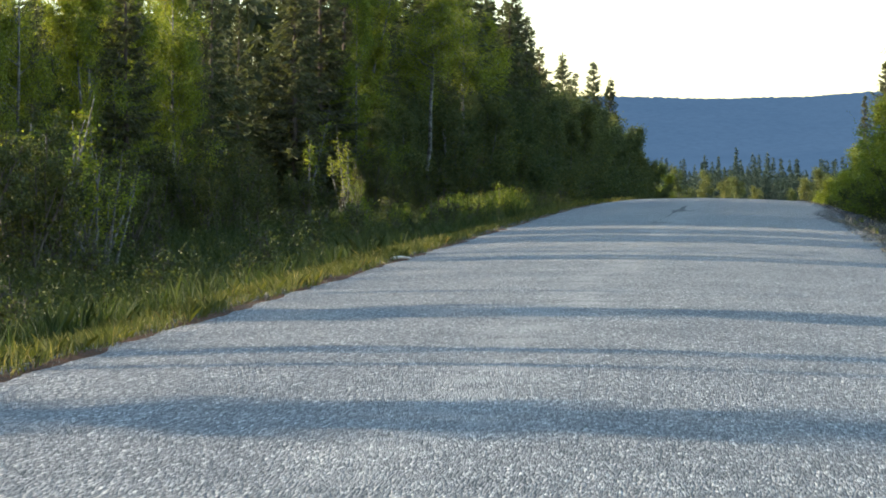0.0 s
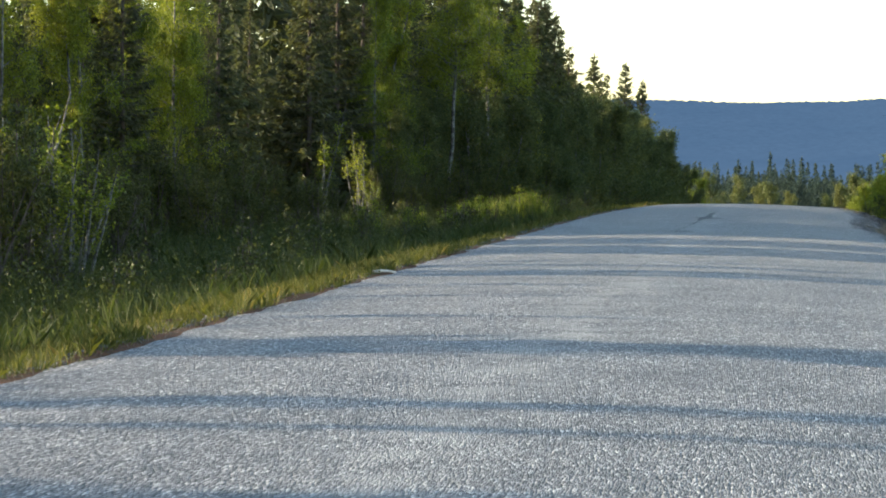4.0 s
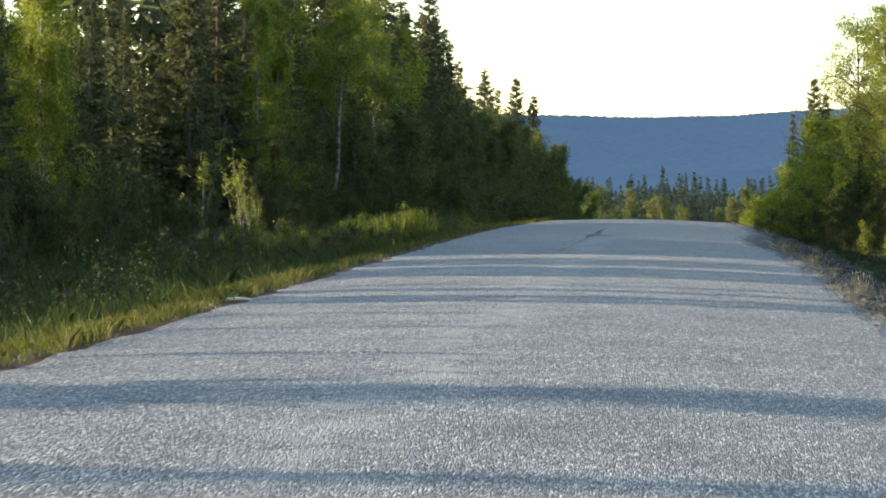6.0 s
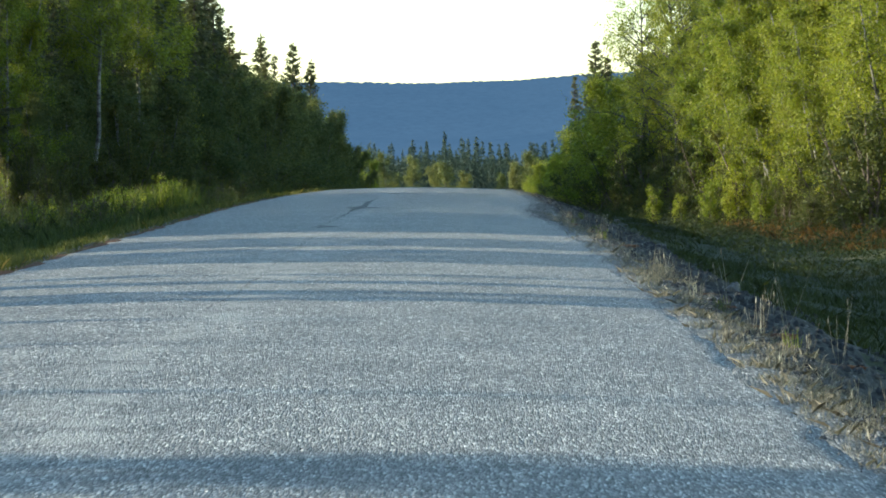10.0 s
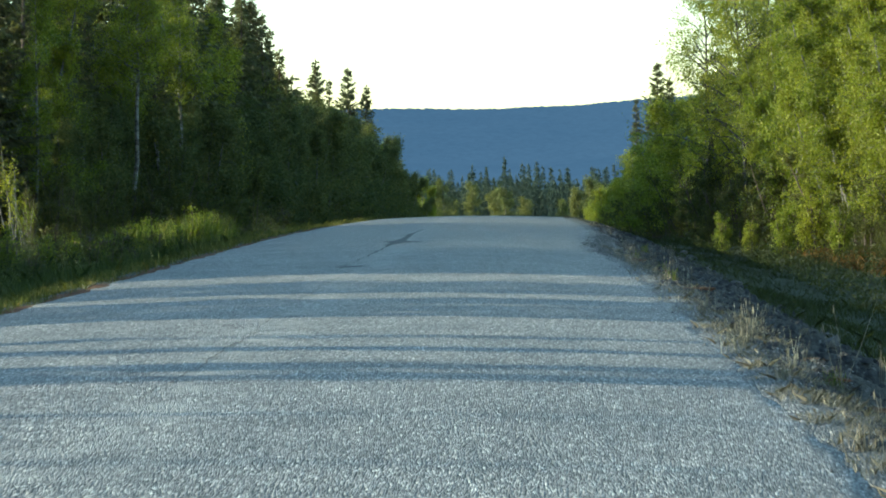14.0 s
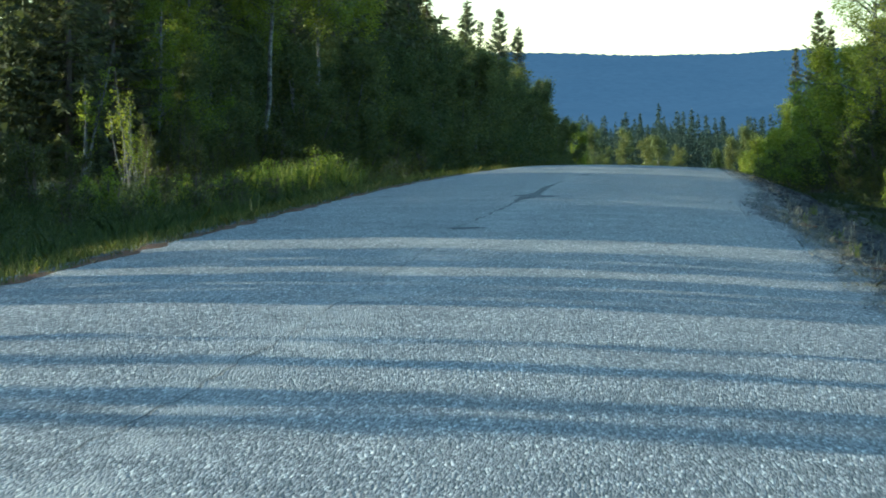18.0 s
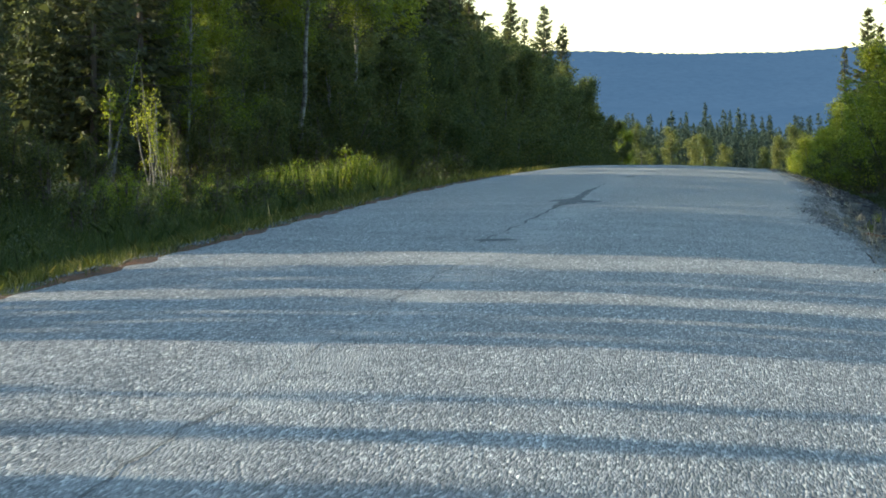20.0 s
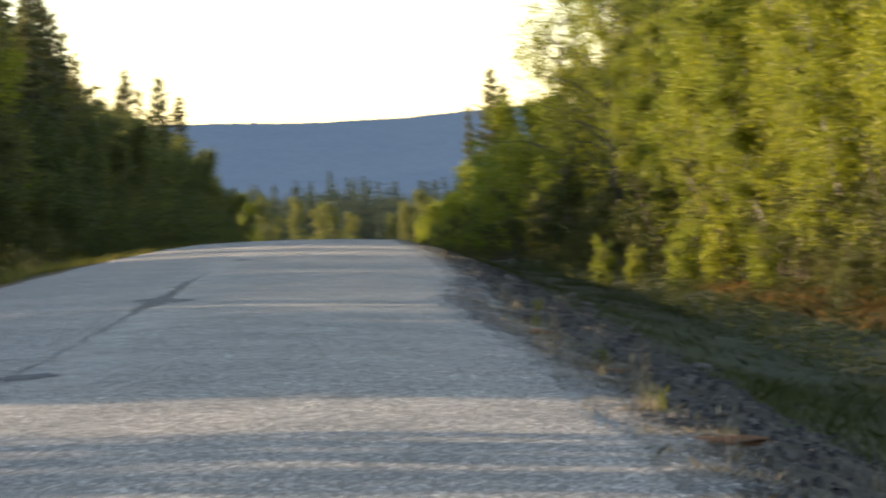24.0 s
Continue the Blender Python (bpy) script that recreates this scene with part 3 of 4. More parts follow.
# A birch shape whose darkened leaf colour carries the edge's shade.
def shaded_tree(x, y, height, wide=1.0):
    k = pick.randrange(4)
    return plant(BIRCHES[3][k], "shaded_leafy_tree", "leafy tree with shade painted into its dark leaves", "alder tree", "forest edge alders", x, y, height / (7.5, 8.0, 7.0, 6.5)[k],
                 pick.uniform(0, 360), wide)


def bush(x, y, height, label=BUSH_LABEL, kind=None, wide=1.0, group="roadside bushes", name="bush"):
    k = pick.randrange(3) if kind is None else kind
    return plant(BUSHES[k], name, label, name, group, x, y, height / (2.2, 2.8, 1.5, 3.2, 0.9, 1.5, 2.8, 1.2, 1.2)[k], pick.uniform(0, 360), wide)


def front_left(y):
    """The forest's edge on the sunny side of the road."""
    return float(np.interp(y, [0, 115, 245, 300], [-15.0, -14.5, -8.8, -7.5]))


def front_right(y):
    return float(np.interp(y, [0, 60, 78, 100, 135, 200, 265, 320], [12.0, 10.8, 9.3, 8.0, 7.4, 7.0, 6.9, 7.2]))


SHAFTS = [(82.6, 85.6), (90.0, 94.2), (46.2, 47.9)]  # gaps through which the low sun reaches the verge


def shaded(y, room=1.35):
    return all(y + room < a or y - room > b for a, b in SHAFTS)


# the forest beside the sun: single trees stand along the near road, a closed wood follows
# Out of view: each is set where its shadow band crosses the road.
for x, y, h, kind, wide in [(-17, 12.7, 7.5, 3, 1.3), (-24, 15.9, 7.0, 4, 0.55), (-22, 17.2, 7.5, 4, 1.1), (-19, 21.4, 8.0, 3, 1.1), (-26, 24.8, 7.0, 4, 0.6), (-26, 28.0, 6.8, 4, 0.5), (-26, 30.2, 7.2, 4, 0.5)]:
    spruce(x, y, h, "slim spruce out of view, added to shade the near road", kind, wide, grade=0)
# Also unseen, added to fill the dark bands between the sunlit ones.
for y, deep, wide in [(32.7, 2, 0.9), (33.4, 2, 0.9), (35.2, 2, 0.7), (36.4, 1, 0.6), (39.3, 2, 0.9), (40.0, 2, 0.9), (40.7, 2, 0.9), (41.35, 2, 0.9), (41.9, 2, 0.9), (43.5, 2, 0.9), (44.1, 2, 0.9), (44.7, 2, 0.9), (45.3, 2, 0.8), (45.8, 1, 0.7)]:
    for k in range(deep):
        spruce(-16.2 - 2.4 * k - pick.uniform(0, 1.2), y + pick.uniform(-0.1, 0.1), pick.uniform(7.0, 8.0), "slim unseen spruce added to cast a shadow band", 4, wide, grade=0)
for k in range(72):  # dense young growth, added to close the forest's edge and shade the road
    y = 48.5 + 0.78 * k
    if shaded(y, 0.5):
        back_spruce(front_left(y) - pick.uniform(1.6, 3.4), y + pick.uniform(-0.15, 0.15), pick.uniform(5.8, 6.3) if y < 57.5 else pick.uniform(5.0, 5.6), 3, pick.uniform(1.0, 1.25), 1)
for k in range(13):  # a second row behind it, added to block sun at the clearing's corner
    back_spruce(front_left(50) - pick.uniform(4.2, 5.6), 48.8 + 0.62 * k + pick.uniform(-0.1, 0.1), pick.uniform(5.8, 6.4), 3, 1.1, 1)
for k in range(86):  # and one behind the edge trees, added to shade the wood opposite
    y = 135.0 + 1.25 * k
    back_spruce(front_left(y) - pick.uniform(2.4, 4.4), y, float(np.interp(y, [135, 180, 222, 234, 243], [7.2, 7.0, 6.7, 5.4, 4.2])) + pick.uniform(-0.5, 0.3), None, 1.5)
GLADES = [57.4, 61.2, 64.6, 67.2, 70.6, 73.6, 103.4, 108.2]  # lit birches stand here between the spruces
for y in GLADES:
    birch(front_left(y) - pick.uniform(0.2, 1.4), y, pick.uniform(6.2, 7.2) + (1.6 if y > 100 else 0), "birch with fresh leaves lit by the low sun among spruces", pick.choice((0, 1, 2)), 0.75)
y = 49.4
while y < 252:
    x0 = front_left(y)
    rise = float(np.interp(y, [0, 70, 95, 103, 120, 165, 185, 215, 260], [-0.9, -0.8, 0.3, 2.8, 3.4, 3.4, 0.6, -0.8, -1.0]))
    if 125.5 < y < 130.8:  # the sun reaches a birch here
        rise = -1.5
    open_here = any(abs(y - g) < 0.8 for g in GLADES)
    if open_here:
        rise = min(rise, -0.5)
    if shaded(y) and not open_here:
        spruce(x0 - pick.uniform(0.6, 2.0), y, (pick.uniform(6.3, 9.2) if y > 95 else pick.choice((5.6, 6.2, 6.8, 7.4, 8.3)) + pick.uniform(-0.3, 0.3)) + rise, wide=0.9 if y < 95 else 1.0)
    y2 = y + pick.uniform(0, 2.0)
    if shaded(y2):
        back_spruce(x0 - pick.uniform(2.5, 5.0), y2, (pick.uniform(6.5, 9.5) if y > 95 else pick.uniform(5.0, 6.2) if y > 75 else pick.uniform(4.6, 5.4)) + rise, grade=1 if y < 100 else 2)
    if y > 112 and shaded(y2):
        back = 0.0 if y < 190 else 3.0
        back_spruce(x0 - pick.uniform(2.0, 4.0) - back, y2 + 1.6, pick.uniform(7.0, 9.0) + rise + back, wide=1.15)
    y2 = y + pick.uniform(0, 2.0)
    if y < 170 and shaded(y2) and (y > 100 or pick.random() < 0.4):
        back_spruce(x0 - pick.uniform(5.5, 10.0), y2, (pick.uniform(6.5, 8.5) if y > 100 else pick.uniform(5.0, 6.2)) + rise)
    y2 = y + pick.uniform(0.6, 1.6)
    if pick.random() < (0.12 if y < 112 else 0.25) and shaded(y2, 1.6):
        birch(x0 - pick.uniform(0.4, 2.0), y2, pick.uniform(6.3, 8.2) + 0.6 * rise, wide=0.8, kind=pick.choice((0, 1, 4)))
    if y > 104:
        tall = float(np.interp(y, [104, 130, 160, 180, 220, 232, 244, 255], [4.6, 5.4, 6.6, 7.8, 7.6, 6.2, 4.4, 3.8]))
        shaded_tree(x0 + pick.uniform(-0.6, 0.5), y + pick.uniform(0, 2), tall + pick.uniform(-0.8, 0.7), 1.2)
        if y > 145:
            shaded_tree(x0 + pick.uniform(-2.0, -0.5), y + pick.uniform(1, 3), tall + pick.uniform(0.0, 1.2), 1.15)
    if not 80 < y < 93.5:
        bush(x0 + pick.uniform(0.2, 1.2), y + pick.uniform(0, 1), pick.uniform(1.3, 2.6) * (1.0 if y < 118 else 1.3), "shaded green bush before the dark forest", pick.choice((0, 1, 6)))
        if y < 130:
            bush(x0 + pick.uniform(0.8, 2.4), y + pick.uniform(0.8, 2), pick.uniform(1.0, 2.0), "shaded green bush before the dark forest", pick.choice((0, 1, 2)))
    y += pick.uniform(1.3, 1.9) if y < 82 else pick.uniform(1.7, 2.5) if y < 130 else pick.uniform(1.9, 2.6)

# saplings that shade the ditch along the clearing
y = 6.0
while y < 50:
    bush(pick.uniform(-14.4, -11.8), y, pick.uniform(2.0, 2.8), "young slim leafy sapling in rough grass", pick.choice((0, 1, 6, 6, 6)), 1.0, "young saplings", "sapling")
    y += pick.uniform(0.55, 1.0)

# the birch wood on the lit side
y = 72.0
while y < 290:
    x0 = front_right(y)
    low = float(np.interp(y, [72, 100, 125, 150, 260], [6.0, 6.6, 6.0, 5.0, 4.4]))
    if not 107 < y < 129:
        birch(x0 + pick.uniform(0.0, 0.9), y, low + pick.uniform(-0.4, 1.0), "bright sunlit birch with fresh yellow-green leaves", wide=1.1 if y < 135 else 1.35)
    # Spruces added to stand in for the dark depth behind the open crowns.
    if 107 < y < 130:
        spruce(x0 + pick.uniform(2.2, 3.4), y + pick.uniform(0, 1), pick.uniform(7.6, 9.6), "spruce added as dark backing behind the open birches", wide=1.2)
        spruce(x0 + pick.uniform(3.6, 5.5), y + pick.uniform(0, 2), pick.uniform(9.0, 11.0), "spruce added as dark backing behind the open birches", wide=1.2)
    else:
        birch(x0 + pick.uniform(1.4, 2.6), y + pick.uniform(0, 2), low + (pick.uniform(1.2, 2.8) if y < 135 else pick.uniform(-0.2, 0.5)), "tall sunlit birch with pale stem and yellow-green leaves")
        birch(x0 + pick.uniform(3.2, 5.5), y + pick.uniform(0, 2), low + (pick.uniform(2.5, 4.0) if y < 135 else pick.uniform(0.0, 0.8)), "tall sunlit birch with pale stem and yellow-green leaves", grade=1)
    if pick.random() < 0.35:
        spruce(x0 + pick.uniform(5.0, 8.0), y + pick.uniform(0, 2), pick.uniform(8.0, 10.0), grade=1)
    bush(x0 + pick.uniform(-0.7, 0.2), y + pick.uniform(0, 1), pick.uniform(1.6, 3.0), "green bush at the foot of the birch wood", pick.choice((0, 1)), 1.15)
    if y < 120:
        bush(x0 + pick.uniform(-1.6, -0.4), y + pick.uniform(0, 2), pick.uniform(0.6, 1.2), "low green bush before the birch wood", 2)
    if y < 130 and pick.random() < 0.6:
        bush(x0 + pick.uniform(-0.9, 0.4), y + pick.uniform(1, 2), pick.uniform(0.8, 1.6), "green bush at the foot of the birch wood", 2)
    y += pick.uniform(2.0, 2.8) if y < 140 else pick.uniform(3.2, 4.2)

# single trees that stand out against the sky
for x, y, top, kind in [(-14.2, 166.3, 10.15, 2), (-13.6, 170.5, 8.9, 4), (-13.9, 158.0, 11.5, 1), (-17.9, 260.6, 10.6, 0), (-15.9, 252.0, 8.6, 4),
                        (-13.9, 245.2, 9.45, 1), (-12.6, 246.0, 7.9, 0), (12.9, 275.0, 10.7, 1), (10.9, 274.4, 7.25, 4), (14.2, 276.0, 9.2, 1)]:
    spruce(x, y, top - at_ground(x, y), "tall pointed spruce rising over the trees around it", kind, 1.15, grade=0)
birch(-7.5, 248.4, 5.6, "sunlit yellow-green birch at the bend beyond the crest", 2, 0.8)
birch(-10.6, 226.0, 8.4, "birch with a sunlit top beside the dark forest edge", 0, 0.6)

for x, y, h in [(-15.6, 68.5, 6.9), (-16.0, 75.0, 6.7), (-15.0, 60.6, 6.2)]:
    birch(x, y, h, "slim birch with lit top leaves among the spruces", 0, 0.75)

# the pale-stemmed birches that show against the woods
birch(-14.0, 117.5, 10.8, "birch with a bare white stem before dark spruces", 4)
birch(-13.4, 128.0, 10.8, "sunlit birch with a white stem among spruces", 4)
for x, y, h, kind, turn, lean in [(8.0, 111.4, 9.2, 0, 40, -7), (7.9, 118.6, 9.8, 1, 120, 4), (7.6, 124.5, 9.6, 0, 200, -3), (9.2, 114.6, 9.6, 1, 300, 2), (9.0, 121.8, 9.8, 0, 90, 3)]:
    plant(AIRY_BIRCHES[kind], "birch_tree", "leaning open birch with bare limbs and a pale stem", "birch tree", "roadside birches", x, y, h / 8.5, turn, 1.0, lean)
for x, y, h in [(8.7, 94.6, 8.6), (9.0, 86.0, 8.2)]:
    birch(x, y, h, "tall birch with a white stem in the bright wood", 0, 0.75)

# the slim saplings and the bushes along the sunny verge
bush(-13.88, 92.8, 3.15, "slender sparse birch sapling before the dark forest", 3, 0.95, "young saplings", "sapling")
bush(-15.0, 108.3, 2.6, kind=1)
for k in range(13):
    y = pick.uniform(82.0, 88.2)
    bush(pick.uniform(-9.8, -7.5) - 0.05 * (y - 84), y, pick.uniform(0.75, 1.3), "clump of leafy sunlit willow shoots in the tall verge grass", pick.choice((7, 8)), pick.uniform(0.9, 1.3))
for k in range(7):
    bush(pick.uniform(-11.8, -9.8), pick.uniform(74, 84), pick.uniform(0.7, 1.2), "clump of leafy willow shoots in the verge grass", 8)
for x, y, h in [(-12.3, 46.6, 3.1), (-11.7, 47.2, 2.7), (-12.9, 47.4, 3.3), (-12.0, 46.9, 2.5), (-13.4, 46.8, 3.0), (-11.3, 46.5, 2.2)]:
    bush(x, y, h, "young birch sapling lit by the low sun at the clearing", 3, 1.35, "young saplings", "sapling")
bush(-15.5, 95.2, 3.9, "tall sparse birch sapling at the edge of the dark forest", 3, 1.0, "young saplings", "sapling")
bush(-13.3, 91.6, 1.9, "slender sparse birch sapling before the dark forest", 3, 0.9, "young saplings", "sapling")
bush(5.6, 91.1, 1.15, "low sunlit yellow-green bush in the ditch", 5, 0.9)
for x, y, h in [(7.0, 88.4, 1.5), (7.5, 86.6, 1.6), (7.2, 90.5, 1.2), (7.9, 83.6, 1.2), (6.5, 93.4, 0.9)]:
    bush(x, y, h, "bright sunlit bush at the foot of the birch wood", 5, 1.1)
for k in range(46):
    y = pick.uniform(20, 105)
    bush(pick.uniform(-11.5, -6.8), y, pick.uniform(0.5, 1.1), "small leafy seedling in the tall roadside grass", 4, group="seedlings", name="seedling")

# the woods in the valley beyond the crest
def joined_tree(meshes, x, y, high, broad, a):
    """Triangles of one tree's meshes, sized, turned and set on the ground."""
    turn = np.array([[math.cos(a) * broad, -math.sin(a) * broad, 0], [math.sin(a) * broad, math.cos(a) * broad, 0], [0, 0, high]])
    pieces = []
    for mesh in meshes:
        v = np.empty(len(mesh.vertices) * 3, np.float32)
        mesh.vertices.foreach_get("co", v)
        f = np.empty(len(mesh.loops), np.int32)
        mesh.loops.foreach_get("vertex_index", f)
        f = f.reshape(len(mesh.polygons), -1)
        if f.shape[1] == 4:
            f = np.concatenate([f[:, :3], f[:, [0, 2, 3]]])
        pieces.append((v.reshape(-1, 3) @ turn.T + [x, y, at_ground(x, y)], f))
    return pieces


def wood(name, label, kinds, heights, tall, count, xs, ys, wide, mat, seed, slant=0.0):
    """Many far trees in one object: copies of the given crowns with their stems, set on the valley's ground."""
    rng = np.random.default_rng(seed)
    pieces = []
    for k in range(count):
        which = rng.integers(0, len(kinds))
        x, y, a = rng.uniform(*xs), ys[0] + (ys[1] - ys[0]) * (k + rng.random()) / count, rng.uniform(0, 6.28)
        x += slant * (y - ys[0])
        s = rng.uniform(*tall) * (1 if rng.random() > 0.15 else 1.25) / heights[which]
        pieces += joined_tree(kinds[which], x, y, s, s * wide * rng.uniform(0.8, 1.2), a)
    me = fill(name, *merge(pieces), mat)
    return tagged(new(name, me), label, "wood", kind="stuff")


HEIGHTS = (8.0, 9.0, 8.5, 7.0, 9.5)
rows = []
for k, grade, x, y, h, wide, a in HIDDEN:
    rows += joined_tree(SPRUCES[grade][k], x, y, h / HEIGHTS[k], wide * h / HEIGHTS[k], a)
tagged(new("forest_rows", fill("forest_rows", *merge(rows), NEEDLES)), "close rows of dark spruces behind the forest's edge", "wood", kind="stuff")
# Hidden trees, added to keep the low sun off the far birches.
wood("forest_interior", "hidden spruce wood behind the roadside trees, added for shade", SPRUCES[2], HEIGHTS, (8.6, 9.8), 64, (-20.4, -17.9), (132, 226), 1.5, NEEDLES, 76, 0.0438)
wood("valley_conifers", "distant conifer wood in the valley, haze painted in blue-green", SPRUCES[2], HEIGHTS, (6.9, 9.5), 720, (-25, 20), (384, 530), 0.75, HAZED_NEEDLES, 77)
for x, y, h, wide in [(-9.5, 287, 7.7, 0.8), (-4.9, 333, 7.6, 1.0), (-1.7, 338, 7.3, 1.1), (-3.3, 345, 6.9, 1.1), (4.9, 318, 6.1, 1.0), (6.6, 322, 7.5, 1.0), (8.6, 326, 8.6, 1.0), (1.2, 352, 6.0, 1.2)]:
    birch(x, y, h, "sunlit yellow-green birch in the valley beyond the crest", pick.choice((0, 2)), wide, grade=4 if y > 300 else 1)
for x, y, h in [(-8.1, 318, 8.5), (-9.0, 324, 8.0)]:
    shaded_tree(x, y, h, 0.85)


# ---- grass and herbs ----
def grass(name, label, mat, seed, boxes, height, width, lean=0.35, ok=None):
    """Single curved blades over strips of ground: (x0, x1, y0, y1, blades a square metre)."""
    rng = np.random.default_rng(seed)
    xs, ys = [], []
    for x0, x1, y0, y1, thick in boxes:
        n = int((x1 - x0) * (y1 - y0) * thick)
        xs.append(rng.uniform(x0, x1, n))
        ys.append(rng.uniform(y0, y1, n))
    x, y = np.concatenate(xs), np.concatenate(ys)
    clump = patchy(x, y, seed)
    keep = rng.random(len(x)) < 0.35 + 0.65 * clump
    if ok is not None:
        keep &= ok(x, y)
    x, y, clump = x[keep], y[keep], clump[keep]
    n = len(x)
    h = rng.uniform(*height, n) * (0.7 + 0.5 * clump)
    a = rng.uniform(0, 6.28, n)
    side = np.stack([np.cos(a), np.sin(a), 0 * a], 1) * (rng.uniform(*width, n) / 2)[:, None]
    tilt = rng.normal(0, lean, (n, 2)) * h[:, None]
    foot = np.stack([x, y, ground_z(x, y) - 0.02], 1)
    mid = foot + np.stack([tilt[:, 0] * 0.35, tilt[:, 1] * 0.35, h * 0.6], 1)
    tip = foot + np.stack([tilt[:, 0], tilt[:, 1], h], 1)
    verts = np.stack([foot - side, foot + side, mid + side * 0.8, tip, mid - side * 0.8], 1).reshape(-1, 3)
    me = fill(name, verts, np.arange(n * 5).reshape(-1, 5), mat)
    return tagged(new(name, me), label, "grass", kind="stuff")


def off_road(x, y):
    left, right = road_edges(y)
    return (x < left - 0.06) | (x > right + 0.1)


grass("verge_grass", "short yellow-green verge grass beside the asphalt", VERGE_GRASS, 41,
      [(-5.9, -4.46, -12, 10, 150), (-5.9, -4.46, 10, 40, 1100), (-5.9, -4.45, 40, 70, 450), (-5.9, -4.0, 70, 110, 170), (-6.0, -4.0, 110, 240, 50)], (0.04, 0.17), (0.004, 0.010), 0.45, lambda x, y: x < road_edges(y)[0] + 0.05)
grass("meadow_grass", "rough green grass in the ditch", GRASS, 42,
      [(-11.5, -5.6, -12, 14, 90), (-11.5, -5.6, 14, 45, 330), (-14.5, -5.6, 45, 80, 130), (-15, -5.6, 80, 130, 70), (-12, -5.6, 130, 240, 14)], (0.12, 0.45), (0.006, 0.016), 0.35)
grass("tall_grass", "tall sunlit yellow-green grass beside the road", TALL_GRASS, 48,
      [(-8.6, -7.1, 82.0, 87.5, 520), (-9.7, -8.6, 81.5, 88.5, 420)], (0.35, 1.15), (0.009, 0.020), 0.2, lambda x, y: patchy(x, y, 148, 0.6, 2.6) > 0.36)
grass("ditch_grass", "grass in the ditch, its shade painted in as dark green", SHADED_GREEN, 43,
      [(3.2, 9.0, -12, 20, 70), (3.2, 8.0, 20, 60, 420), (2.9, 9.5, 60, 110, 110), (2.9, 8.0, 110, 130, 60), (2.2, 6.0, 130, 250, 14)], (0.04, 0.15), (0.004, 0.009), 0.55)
grass("dry_straw", "bleached dry straw on the gravel shoulder", STRAW, 44,
      [(1.55, 2.2, 18, 40, 4200), (1.45, 2.2, 40, 62, 1400), (1.2, 2.4, 62, 80, 60), (1.45, 2.7, 80, 112, 420), (-4.85, -4.42, 12, 40, 900), (-4.85, -4.42, 40, 70, 300)], (0.015, 0.085), (0.0018, 0.0036), 0.75,
      lambda x, y: (patchy(x, y, 49, 0.25, 1.1) > 0.40 + 0.5 * np.where(x > 0, np.abs(x - 1.9), 0.1)))


def herbs(name, label, mat, seed, boxes, tall, size):
    """Small-leaved herbs and seedlings: many tiny leaves on unseen stalks, thicker in patches."""
    rng = np.random.default_rng(seed)
    feet = []
    for x0, x1, y0, y1, thick in boxes:
        n = int((x1 - x0) * (y1 - y0) * thick)
        feet.append(np.stack([rng.uniform(x0, x1, n), rng.uniform(y0, y1, n)], 1))
    feet = np.concatenate(feet)
    lush = patchy(feet[:, 0], feet[:, 1], seed, 0.8, 5.0)
    feet, lush = feet[rng.random(len(feet)) < 0.15 + lush], lush[:0]
    height = rng.uniform(*tall, len(feet)) * (0.5 + patchy(feet[:, 0], feet[:, 1], seed, 0.8, 5.0))
    n = 22
    up = rng.uniform(0.15, 1.0, (len(feet), n))
    wide = 0.10 * (1.15 - up) + 0.02
    off = rng.normal(0, 1, (len(feet), n, 2)) * wide[..., None]
    base = ground_z(feet[:, 0], feet[:, 1])
    places = np.stack([feet[:, :1] + off[..., 0], feet[:, 1:] + off[..., 1], base[:, None] + up * height[:, None]], -1).reshape(-1, 3)
    l = rng.uniform(0.6, 1.4, len(places)) * size
    ways = rng.normal(0, 1, places.shape) + [0, 0, 0.5]
    return tagged(new(name, fill(name, *blades(rng, places, ways, l, l * 0.6), mat)), label, "herbs", kind="stuff")


grass("heath", "rusty brown heath and dead grass under the birches", HEATH, 46,
      [(7.0, 11.0, 64, 90, 160), (7.6, 11.0, 90, 115, 80)], (0.05, 0.25), (0.008, 0.02), 0.6)
herbs("bank_herbs", "leafy herbs on the ditch bank, painted dark green for shade", SHADED_GREEN, 47, [(5.0, 9.5, 55, 115, 7)], (0.15, 0.4), 0.05)
herbs("ditch_herbs", "leafy green herbs and seedlings in the ditch", WILLOW_LEAVES, 45,
      [(-11.8, -6.0, 14, 45, 20), (-13.5, -6.0, 45, 95, 10)], (0.25, 0.75), 0.03)


# ---- small things along the road ----
def tuft_mesh(seed, n, height, spread, mat=None):
    """A clump of upright dry stalks, some with a seed head."""
    rng = np.random.default_rng(seed)
    pieces = []
    for k in range(n):
        h, a = rng.uniform(*height), rng.uniform(0, 6.28)
        foot = np.array([math.cos(a), math.sin(a), 0]) * rng.uniform(0, spread)
        tip = foot + np.array([rng.normal(0, 0.16) * h, rng.normal(0, 0.16) * h, h])
        mid = (foot + tip) / 2 + np.array([rng.normal(0, 0.03) * h, rng.normal(0, 0.03) * h, 0])
        pieces.append(tube(np.stack([foot - [0, 0, 0.03], mid, tip]), [0.0028, 0.0022, 0.0012], 3))
        if rng.random() < 0.35:
            pieces.append(tube(np.stack([tip - [0, 0, 0.05], tip - [0, 0, 0.02], tip + [0, 0, 0.01]]), [0.002, 0.006, 0.001], 4))
    return fill("grass_tuft", *merge(pieces), mat or STRAW)


